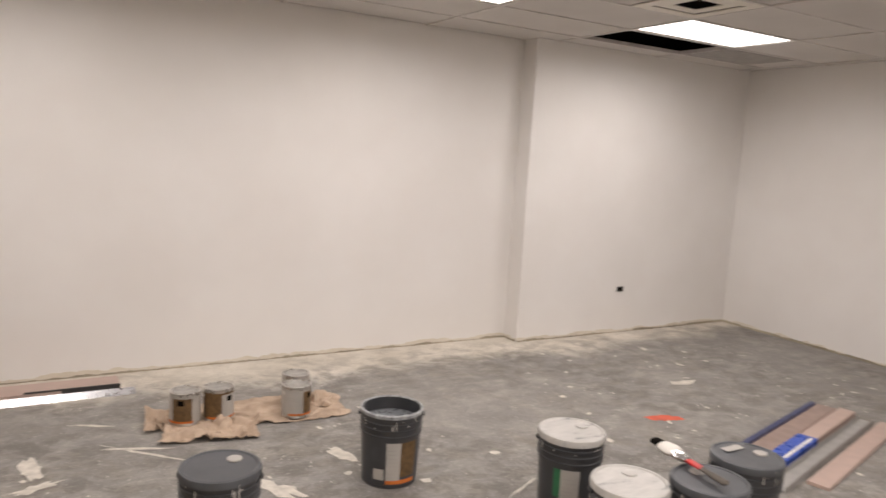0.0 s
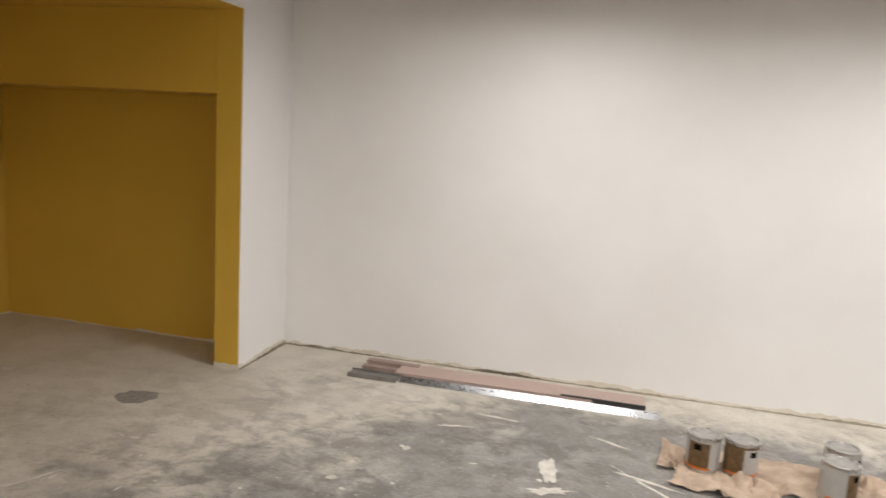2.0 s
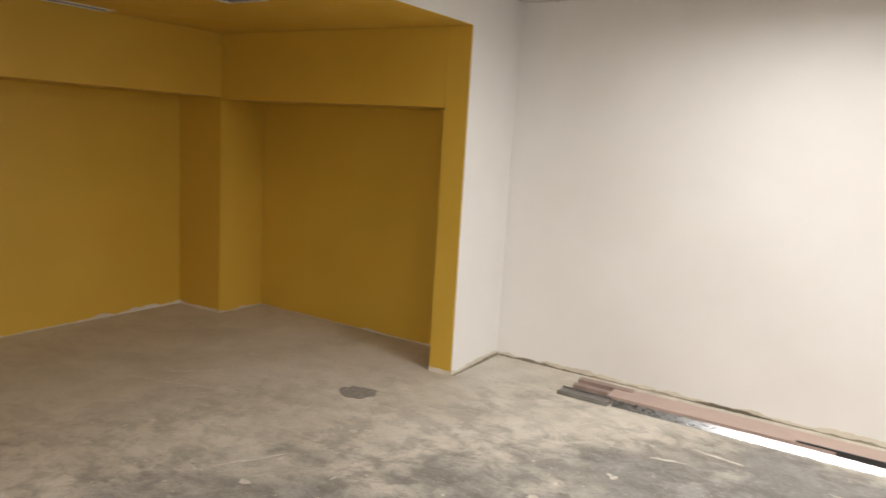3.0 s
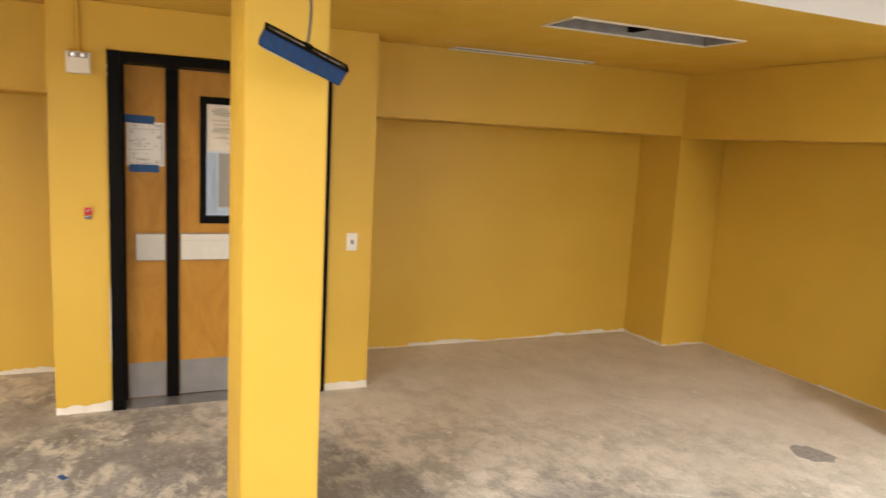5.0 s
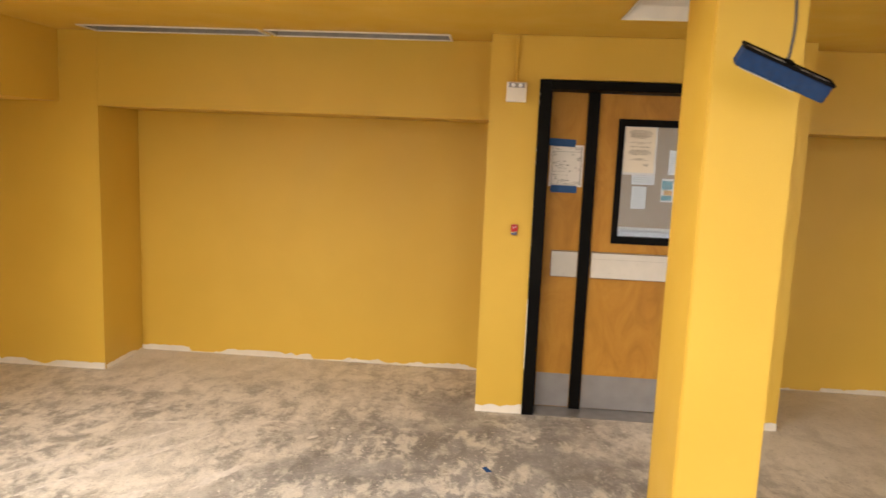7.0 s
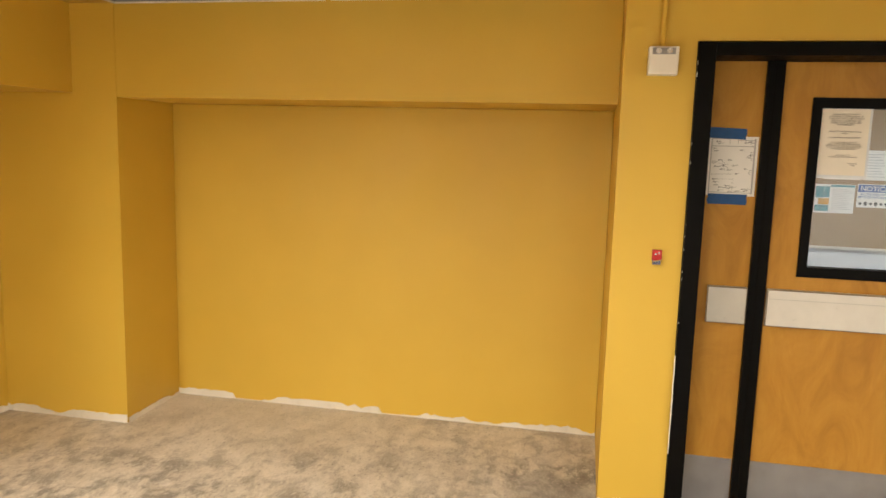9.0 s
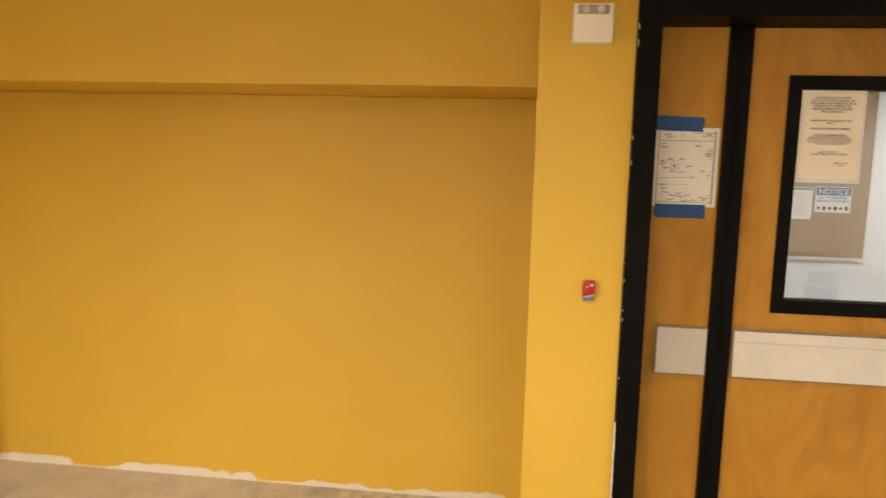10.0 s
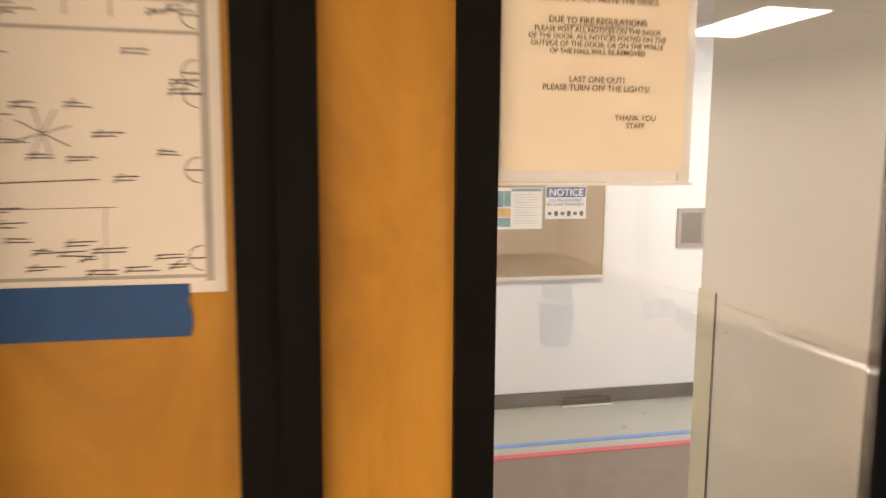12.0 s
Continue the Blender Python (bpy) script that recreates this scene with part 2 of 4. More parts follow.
M_WOOD, M_FLOOR, M_GLASS, M_KRAFT = wood_material(), floor_material(), glass_material(), cardboard_material()
M_GLOW = glow_material("lit_diffuser", (1.0, 0.95, 0.9), 5.0)
M_HALLGLOW = glow_material("added_corridor_diffuser", (1.0, 0.93, 0.8), 3.0)


# ---- mesh helpers ----
def box(bm, x0, x1, y0, y1, z0, z1, m=None):
    vs = [bm.verts.new(((m @ Vector(p)) if m else Vector(p))) for p in
          ((x0, y0, z0), (x1, y0, z0), (x1, y1, z0), (x0, y1, z0), (x0, y0, z1), (x1, y0, z1), (x1, y1, z1), (x0, y1, z1))]
    return [bm.faces.new([vs[i] for i in f]) for f in ((3, 2, 1, 0), (4, 5, 6, 7), (0, 1, 5, 4), (1, 2, 6, 5), (2, 3, 7, 6), (3, 0, 4, 7))]


def bevel(bm, w, seg=2):
    bmesh.ops.bevel(bm, geom=bm.edges[:], offset=w, segments=seg, affect="EDGES", profile=0.6)


def lathe(bm, profile, n=40, m=None, arc=(0, 360), close=True):
    """Turns (radius, height) pairs round z."""
    a0, a1 = radians(arc[0]), radians(arc[1])
    full = arc[1] - arc[0] >= 360
    rings = []
    for r, z in profile:
        ring = []
        for i in range(n if full else n + 1):
            a = a0 + (a1 - a0) * i / n
            p = Vector((r * math.cos(a), r * math.sin(a), z))
            ring.append(bm.verts.new(m @ p if m else p))
        rings.append(ring)
    for lo, hi in zip(rings, rings[1:]):
        k = len(lo)
        for i in range(k if full else k - 1):
            bm.faces.new((lo[i], lo[(i + 1) % k], hi[(i + 1) % k], hi[i]))
    if full and close:
        if profile[0][0] > 0.001:
            bm.faces.new(rings[0][::-1])
        if profile[-1][0] > 0.001:
            bm.faces.new(rings[-1])


def to_mesh(name, bm, material, smooth=False):
    bmesh.ops.recalc_face_normals(bm, faces=bm.faces[:])
    me = bpy.data.meshes.new(name)
    if smooth:
        for f in bm.faces:
            f.smooth = True
        for e in bm.edges:
            if len(e.link_faces) == 2 and e.calc_face_angle(0) > radians(35):
                e.smooth = False
    bm.to_mesh(me)
    bm.free()
    for m in (material if isinstance(material, (list, tuple)) else [material]):
        me.materials.append(m)
    return me


def part(name, bm, material, parent, label="", smooth=False):
    ob = new(name, to_mesh(name, bm, material, smooth))
    ob.parent = parent
    if label:
        tagged(ob, label)
    return ob


def box_part(name, dims, material, parent, label="", round_by=0.0):
    bm = bmesh.new()
    box(bm, *dims)
    if round_by:
        bevel(bm, round_by)
    return part(name, bm, material, parent, label)


def thing(name, m, label, category, group="", kind=""):
    ob = new(name)
    ob.matrix_world = m
    return tagged(ob, label, category, group, kind)


def walls(name, boxes, material, label):
    """One wall object for each box."""
    for b in boxes:
        solid(name, [b], material, label, "wall")


def solid(name, boxes, material, label, category, kind="structure", round_by=0.0):
    bm = bmesh.new()
    for b in boxes:
        box(bm, *b)
    if round_by:
        bevel(bm, round_by)
    return tagged(new(name, to_mesh(name, bm, material)), label, category, kind=kind)


def slab_cells(rect, holes):
    """The cells of a rectangle (x0, x1, y0, y1) that lie in none of the holes."""
    xs = sorted({rect[0], rect[1], *[v for h in holes for v in h[:2]]})
    ys = sorted({rect[2], rect[3], *[v for h in holes for v in h[2:]]})
    for xa, xb in zip(xs, xs[1:]):
        for ya, yb in zip(ys, ys[1:]):
            cx, cy = (xa + xb) / 2, (ya + yb) / 2
            if not any(h[0] < cx < h[1] and h[2] < cy < h[3] for h in holes):
                yield xa, xb, ya, yb


def words(name, text, size, m, material, parent, label="", align="CENTER", gap=1.0, bold=0.012):
    cu = bpy.data.curves.new(name, "FONT")
    cu.body, cu.size, cu.align_x, cu.space_line, cu.offset = text, size, align, gap, size * bold
    tmp = bpy.data.objects.new(name, cu)
    scene.collection.objects.link(tmp)
    bpy.context.view_layer.update()
    me = bpy.data.meshes.new_from_object(tmp.evaluated_get(bpy.context.evaluated_depsgraph_get()))
    bpy.data.objects.remove(tmp)
    me.materials.clear()
    me.materials.append(material)
    ob = new(name, me)
    ob.parent = parent
    ob.matrix_local = m
    if label:
        tagged(ob, label)
    return ob


def facing_east(x, y, z):
    """A frame whose x runs along world y, whose y runs up and whose z looks along world x."""
    return Matrix(((0, 0, 1, x), (1, 0, 0, y), (0, 1, 0, z), (0, 0, 0, 1)))


# ---- large structure ----
solid("floor", [(-5.3, 6.6, -4.4, 5.45, -0.12, 0.0)], M_FLOOR, "bare scraped concrete floor, grey and beige with scuffs", "floor")
solid("wall_north", [(-2.3, 3.735, 5.227, 5.42, 0, 3.1), (3.735, 6.6, 5.038, 5.42, 0, 3.1)], M_WHITE, "freshly painted white wall with a shallow step", "wall")
solid("wall_east", [(6.42, 6.6, -4.4, 5.036, 0, 3.1)], M_WHITE, "freshly painted white end wall", "wall")
solid("wall_south", [(-2.13, 6.418, -4.4, -4.2, 0, 3.1)], M_WHITE, "plain white wall", "wall")
# pier at the end of the white return, yellow on its end
bm = bmesh.new()
for f in box(bm, -2.318, -2.134, 4.549, 5.225, 0, 3.1):
    f.material_index = 1 if f.calc_center_median().x > -2.14 else 0
tagged(new("wall_return", to_mesh("wall_return", bm, [M_YELLOW, M_WHITE])), "short return wall, yellow end and white side", "wall", kind="structure")
solid("wall_fascia", [(-2.30, -2.134, -4.2, 4.548, LOW + 0.004, 3.1)], M_WHITE, "white drop above the edge of the low ceiling", "wall")
solid("wall_header_north", [(-4.508, -2.32, 4.549, 5.2, 1.822, LOW)], M_YELLOW, "yellow painted header over a wall recess", "wall")
solid("wall_back_north", [(-4.506, -2.32, 5.03, 5.2, 0, 1.82)], M_YELLOW, "yellow painted recess back wall", "wall")
solid("wall_corner", [(-5.2, -4.51, 4.549, 5.2, 0, LOW)], M_YELLOW, "yellow painted corner pier", "wall")
walls("wall_header_west", [(-5.2, -4.5, 1.73, 4.547, 1.838, LOW), (-5.2, -4.5, -2.80, -0.15, 1.85, LOW)], M_YELLOW, "yellow painted header over wall recesses")
walls("wall_back_west", [(-5.2, -5.034, 1.73, 4.547, 0, 1.836), (-5.2, -5.034, -2.80, -0.15, 0, 1.848)], M_YELLOW, "yellow painted recess back wall")
walls("wall_pier", [(-4.5, -4.186, -0.148, 0.148, 0, LOW), (-5.2, -4.502, -0.148, -0.02, 0, LOW), (-4.5, -4.186, 1.432, 1.728, 0, LOW), (-5.2, -4.502, 1.64, 1.728, 0, LOW), (-4.5, -4.186, 0.148, 1.432, 2.094, LOW)], M_YELLOW, "yellow painted piers and wall round a door")
solid("wall_southwest", [(-5.2, -4.5, -3.8, -2.802, 0, LOW)], M_YELLOW, "yellow painted pier beside a recess", "wall")
solid("wall_header_south", [(-4.498, -2.32, -3.8, -3.07, 1.87, LOW)], M_YELLOW, "yellow painted header over a wall recess", "wall")
walls("wall_back_south", [(-4.498, -2.32, -3.8, -3.6, 0, 1.868), (-2.318, -2.134, -4.2, -3.07, 0, LOW)], M_YELLOW, "yellow painted recess back wall")

# low yellow ceiling with slots for its fixtures
SLOTS = [(-3.2, -2.9, 2.35, 3.49), (-4.49, -4.38, 2.36, 3.5), (-4.49, -4.27, -2.78, -1.62), (-4.49, -4.27, -1.56, -0.42), (-3.61, -3.0, 0.51, 1.12)]
bm = bmesh.new()
for xa, xb, ya, yb in slab_cells((-5.2, -2.136, -4.2, 5.2), SLOTS):
    box(bm, xa, xb, ya, yb, LOW + 0.002, LOW + 0.16)
tagged(new("ceiling_low", to_mesh("ceiling_low", bm, M_YELLOW)), "low yellow painted ceiling with slots for lights", "ceiling", kind="structure")
solid("ceiling_cover", [(-5.2, -2.302, -4.2, 5.2, LOW + 0.17, LOW + 0.25)], M_DARK, "dark space above the low ceiling", "ceiling")

# white tiled ceiling: tiles and grid in one mesh each
GX = [-2.13, -1.87, -0.71, 0.455, 1.62, 2.785, 3.95, 5.1, 6.26, 6.42]
GY = [-4.2, -3.46, -2.88, -2.29, -1.70, -1.11, -0.52, 0.07, 0.66, 1.25, 1.84, 2.43, 3.02, 3.61, 4.2, 4.76, 5.225]
bm, bg = bmesh.new(), bmesh.new()
for i, (xa, xb) in enumerate(zip(GX, GX[1:])):
    for ya, yb in zip(GY, GY[1:]):
        if yb > 5.1 and xa > 3.7:
            yb = 5.036
        if any(abs(xa - lx) < 0.02 and abs(ya - ly) < 0.02 for lx, ly in LAMPS):
            continue
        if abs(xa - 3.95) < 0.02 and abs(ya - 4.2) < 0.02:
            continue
        lift = random.uniform(0, 0.004)
        if abs(xa - 2.785) < 0.02 and abs(ya - 3.02) < 0.02:
            box(bm, xa + 0.008, 3.36, ya + 0.008, yb - 0.008, CEIL + lift, CEIL + 0.02)
            continue
        box(bm, xa + 0.008, xb - 0.008, ya + 0.008, yb - 0.008, CEIL + lift, CEIL + 0.02)
for x in GX[1:-1]:
    box(bg, x - 0.012, x + 0.012, -4.2, 5.03 if x > 3.7 else 5.22, CEIL - 0.006, CEIL + 0.025)
for y in GY[1:-1]:
    for xa, xb in zip(GX, GX[1:]):
        box(bg, xa + 0.0125, xb - 0.0125, y - 0.012, y + 0.012, CEIL - 0.005, CEIL + 0.024)
tagged(new("ceiling", to_mesh("ceiling", bm, M_CEIL)), "suspended ceiling of white tiles, one tile missing", "ceiling", kind="structure")
tagged(new("ceiling_grid", to_mesh("ceiling_grid", bg, M_GRID)), "white enamel ceiling grid", "ceiling grid", kind="structure")
# the deck colour carries the shade of the space above the tiles
solid("ceiling_deck", [(-2.13, 6.6, -4.4, 5.42, 3.1, 3.2)], M_DARK, "deck above the suspended ceiling, plenum shade painted in near-black", "ceiling")


def jagged_edge(name, a, b, out, low, high, material, label, seed, proud=0.006, gaps=0.0):
    """A ragged unpainted edge along the foot of a wall from a to b; out is the way the wall looks."""
    rnd = random.Random(seed)
    a, b, out = Vector((*a, 0)), Vector((*b, 0)), Vector((*out, 0))
    length = (b - a).length
    k = max(4, int(length / 0.022))
    bm = bmesh.new()
    prev = None
    h = (low + high) / 2
    for i in range(k + 1):
        h = min(high, max(low, h + rnd.uniform(-0.42, 0.42) * (high - low)))
        if noise.noise((i * 0.07, seed * 3.7, 0)) < gaps - 0.5:
            hh = 0.004
        else:
            hh = h
        p = a + (b - a) * i / k
        d = proud * rnd.uniform(0.7, 1.6)
        row = [bm.verts.new(p + out * 0.0005), bm.verts.new(p + out * d), bm.verts.new(p + out * d * 0.7 + Vector((0, 0, hh))), bm.verts.new(p + out * 0.0005 + Vector((0, 0, hh * 1.02)))]
        if prev:
            for j in range(3):
                bm.faces.new((prev[j], row[j], row[j + 1], prev[j + 1]))
        prev = row
    return tagged(new(name, to_mesh(name, bm, material)), label, "wall edge", kind="structure")


EDGES = [((-5.034, -2.8), (-5.034, -0.15), (1, 0), 0.008, 0.042), ((-5.034, 1.73), (-5.034, 4.547), (1, 0), 0.008, 0.035), ((-4.5, -3.6), (-4.5, -2.8), (1, 0), 0.01, 0.045),
         ((-5.034, -2.8), (-4.5, -2.8), (0, 1), 0.006, 0.03), ((-4.186, -0.148), (-4.186, 0.148), (1, 0), 0.035, 0.06), ((-4.186, 1.432), (-4.186, 1.728), (1, 0), 0.035, 0.05),
         ((-5.034, 4.549), (-4.51, 4.549), (0, -1), 0.008, 0.03), ((-4.51, 4.549), (-4.51, 5.03), (1, 0), 0.006, 0.03), ((-4.51, 5.03), (-2.318, 5.03), (0, -1), 0.004, 0.02),
         ((-2.318, 4.549), (-2.134, 4.549), (0, -1), 0.025, 0.045), ((-4.5, -3.6), (-2.318, -3.6), (0, 1), 0.006, 0.04)]
for i, (a, b, out, lo, hi) in enumerate(EDGES):
    jagged_edge("trim", a, b, out, lo, hi, M_PLASTER, "ragged bare plaster edge below yellow paint", i, gaps=0.24)
for i, (a, b, out) in enumerate([((-2.134, 5.227), (3.735, 5.227), (0, -1)), ((3.735, 5.038), (6.42, 5.038), (0, -1)), ((6.42, -4.2), (6.42, 5.038), (-1, 0)), ((-2.134, 4.549), (-2.134, 5.22), (1, 0)), ((3.735, 5.04), (3.735, 5.22), (-1, 0))]):
    jagged_edge("trim", a, b, out, 0.005, 0.02, M_GLUE, "ragged cream adhesive edge below white paint", 40 + i, 0.012, gaps=0.1)
    jagged_edge("trim", a, b, (out[0] * 0.35, out[1] * 0.35), 0.018, 0.042, M_PLASTER, "bare cream strip where a baseboard was removed", 60 + i, 0.008)

# corridor behind the door
solid("corridor_floor", [(-8.1, -5.302, -4, 6, -0.12, -0.002), (-5.302, -4.42, 0.15, 1.43, 0.0005, 0.003)], M_HALLFLOOR, "pale vinyl corridor floor", "floor")
solid("corridor_mat", [(-7.14, -5.7, -3.9, 5.9, -0.002, 0.003)], M_BROWNFLOOR, "brown strip of corridor flooring", "floor")
solid("floor_line", [(-7.34, -7.30, -3.9, 5.9, -0.002, 0.003)], M_BLUELINE, "blue line on the corridor floor", "floor line")
solid("floor_line", [(-7.20, -7.15, -3.9, 5.9, -0.002, 0.0045)], M_REDLINE, "red line on the corridor floor", "floor line")
walls("wall_corridor", [(-8.1, -7.91, -4, 6, 0, 2.46), (-8.1, -5.2, -4.2, -4, 0, 2.46), (-8.1, -5.2, 6, 6.2, 0, 2.46), (-5.4, -5.202, -4, -0.15, 0, 2.46), (-5.4, -5.202, 1.74, 6, 0, 2.46)], M_HALLWHITE, "white corridor wall")
solid("ceiling_corridor", [(-8.1, -5.202, -4, 6, 2.46, 2.6), (-5.2, -4.502, -0.02, 1.64, 2.2, 2.34)], M_CEIL, "white corridor ceiling", "ceiling")
solid("baseboard", [(-7.908, -7.895, -3.9, 5.9, 0.004, 0.095)], M_BASE, "dark rubber corridor baseboard", "baseboard")

# ---- lights in the ceilings ----
def troffer(x, y, w, d, z, glow, label, group):
    ob = thing("ceiling_light", pose(x, y, z), label, "ceiling light", group)
    bm = bmesh.new()
    t = 0.025
    for b in ((0, w, 0, t), (0, w, d - t, d), (0, t, t, d - t), (w - t, w, t, d - t)):
        box(bm, *b, 0.0, 0.03)
    part("frame", bm, M_GRID, ob)
    box_part("diffuser", (t, w - t, t, d - t, 0.004, 0.012), glow, ob, "glowing white diffuser")
    return ob


for lx, ly in LAMPS:
    troffer(lx + 0.012, ly + 0.012, 1.14, 0.564, CEIL, M_GLOW, "lit white fluorescent troffer in the tiled ceiling", "troffers in the tiled ceiling")
# unseen glowing panels added where the corridor lamps were placed
for cx, cy in ((-6.6, 3.6), (-6.4, -0.9)):
    troffer(cx - 0.3, cy - 0.6, 0.6, 1.2, 2.446, M_HALLGLOW, "added out-of-view lit panel in the corridor ceiling", "corridor lights")


def dead_fixture(rect, halves, label):
    """An open recessed light, switched off: pan, thin white rim, tubes' holder."""
    x0, x1, y0, y1 = rect
    ob = thing("recessed_light", pose(x0, y0, LOW), label, "recessed light", "unlit lights in the low ceiling")
    w, d = x1 - x0, y1 - y0
    bm = bmesh.new()
    box(bm, 0.001, w - 0.001, 0.001, d - 0.001, 0.07, 0.075)
    box(bm, 0.001, 0.006, 0.001, d - 0.001, 0.0, 0.07)
    box(bm, w - 0.006, w - 0.001, 0.001, d - 0.001, 0.0, 0.07)
    box(bm, 0.006, w - 0.006, 0.001, 0.006, 0.0, 0.07)
    box(bm, 0.006, w - 0.006, d - 0.006, d - 0.001, 0.0, 0.07)
    part("pan", bm, M_FIXTURE, ob, "grey metal pan")
    bm = bmesh.new()
    for b in ((-0.014, w + 0.014, -0.014, 0.001), (-0.014, w + 0.014, d - 0.001, d + 0.014), (-0.014, 0.001, 0.001, d - 0.001), (w - 0.001, w + 0.014, 0.001, d - 0.001)):
        box(bm, *b, -0.007, 0.001)
    part("rim", bm, M_PLASTICWHITE, ob, "thin off-white rim")
    if halves:
        box_part("socket_bar", (0.01, w - 0.01, d / 2 - 0.02, d / 2 + 0.02, 0.02, 0.068), M_DARK, ob)
    bm = bmesh.new()
    lathe(bm, [(0.012, 0.02), (0.012, d - 0.02)], 10, Matrix.Translation((w / 2, 0, 0.05)) @ pose(0, 0, 0, -90))
    part("tube", bm, M_PLATE2, ob, "unlit tube", True)
    return ob


dead_fixture(SLOTS[0], True, "unlit open recessed light in yellow ceiling")
dead_fixture(SLOTS[1], False, "unlit narrow recessed light in yellow ceiling")
dead_fixture(SLOTS[2], False, "unlit long recessed light along the wall")
dead_fixture(SLOTS[3], False, "unlit long recessed light along the wall")
# square air panel beside the column
ob = thing("ceiling_panel", pose(-3.61, 0.51, LOW), "square white ceiling panel with sloped rim", "ceiling panel")
bm = bmesh.new()
o = [bm.verts.new(p) for p in ((0, 0, 0), (0.61, 0, 0), (0.61, 0.61, 0), (0, 0.61, 0))]
i_ = [bm.verts.new(p) for p in ((0.07, 0.07, 0.06), (0.54, 0.07, 0.06), (0.54, 0.54, 0.06), (0.07, 0.54, 0.06))]
for k in range(4):
    bm.faces.new((o[k], o[(k + 1) % 4], i_[(k + 1) % 4], i_[k]))
part("rim", bm, M_PLASTICWHITE, ob)
box_part("plate", (0.065, 0.545, 0.065, 0.545, 0.0605, 0.07), M_PLASTICWHITE, ob)

# air vent in the tiled ceiling, patch of grey tile, shade liner in the open bay
ob = thing("ceiling_vent", pose(3.37, 3.03, CEIL), "square white air vent in tiled ceiling", "vent")
bm = bmesh.new()
for k in range(2):
    a, w = 0.09 * k + 0.004, 0.56 - 0.18 * k
    for b in ((a, a + w, a, a + 0.08), (a, a + w, a + w - 0.08, a + w), (a, a + 0.08, a + 0.08, a + w - 0.08), (a + w - 0.08, a + w, a + 0.08, a + w - 0.08)):
        box(bm, *b, -0.004 + 0.008 * k, 0.003 + 0.008 * k)
part("louvre", bm, M_PLASTICWHITE, ob)
box_part("backing", (0.01, 0.56, 0.01, 0.56, 0.05, 0.055), M_DARK, ob)
# added near-black sheet hides the white wall so the open bay reads as shade
solid("plenum_shade_liner", [(3.95, 6.41, 5.01, 5.034, CEIL + 0.03, 3.09)], M_DARK, "added near-black liner standing in for shade above the suspended ceiling", "wall")
solid("ceiling_patch", [(5.13, 5.95, 4.23, 4.73, CEIL - 0.006, CEIL - 0.001)], M_GREYTILE, "grey patch on a ceiling tile", "ceiling patch")


# ---- column and what hangs on it ----
bm = bmesh.new()
box(bm, -2.715, -2.325, 0.633, 0.934, 0.0, LOW)
bmesh.ops.bevel(bm, geom=[e for e in bm.edges if abs(e.verts[0].co.z - e.verts[1].co.z) > 1], offset=0.006, segments=2, affect="EDGES")
tagged(new("column", to_mesh("column", bm, M_YELLOW)), "square yellow painted column", "column", kind="structure")

ob = thing("hanging_sign", pose(-2.13, 0.796, 1.942, 0, 0, 0) @ pose(0, 0, 0, -22, 0, 0) @ pose(0, 0, 0, 0, 24, 0), "blue taped sign box hanging askew by a cord", "sign")
bm = bmesh.new()
box(bm, -0.032, 0.032, -0.148, 0.148, -0.032, 0.026)
bevel(bm, 0.007)
part("case", bm, M_SIGNCASE, ob, "blue taped case")
bm = bmesh.new()
for b in ((-0.033, -0.025, -0.15, 0.15), (0.025, 0.033, -0.15, 0.15), (-0.025, 0.025, -0.15, -0.141), (-0.025, 0.025, 0.141, 0.15)):
    box(bm, *b, 0.024, 0.033)
part("lip", bm, M_DARK, ob, "black upper lip")
box_part("inner_panel", (-0.024, 0.024, -0.14, 0.14, 0.0265, 0.029), M_BASE, ob, "dark inside")
for y, w in ((-0.10, 0.03), (-0.03, 0.05), (0.05, 0.025), (0.10, 0.04)):
    box_part("scrape", (0.012, 0.0165, y - w / 2, y + w / 2, 0.0292, 0.0325), M_LABELWHITE, ob, "pale scraped edge")
box_part("bottom_edge", (-0.02, 0.0325, -0.13, 0.05, -0.0345, -0.0325), M_LABELWHITE, ob, "torn pale bottom edge")
box_part("clip", (-0.02, 0.02, -0.012, 0.012, 0.0292, 0.040), M_DARK, ob)
cu = bpy.data.curves.new("cord", "CURVE")
cu.dimensions, cu.bevel_depth = "3D", 0.005
sp = cu.splines.new("POLY")
sp.points.add(8)
for k, p in enumerate(sp.points):
    f = k / 8
    p.co = (0.0 + 0.01 * math.sin(f * 6), 0.008 + 0.012 * math.sin(f * 4), 0.012 + f * 0.392, 1)
cord = new("cord", cu)
cu.materials.append(M_CORD)
me = bpy.data.meshes.new_from_object(cord.evaluated_get(bpy.context.evaluated_depsgraph_get()))
bpy.data.objects.remove(cord)
cord = new("cord", me)
cord.parent = ob
cord.matrix_local = (pose(0, 0, 0, -22, 0, 0) @ pose(0, 0, 0, 0, 24, 0)).inverted()

# ---- door, sidelight panel and frame ----
door = thing("door_1", pose(-4.165, 0.15, 0), "closed honey wood door with black frame and vision window", "door", kind="structure")


def dbox(name, y0, y1, z0, z1, x0, x1, material, parent=None, label="", round_by=0.0):
    """A box given in world metres under the door."""
    ox, oy = -4.165, 0.15
    return box_part(name, (x0 - ox, x1 - ox, y0 - oy, y1 - oy, z0, z1), material, parent or door, label, round_by)


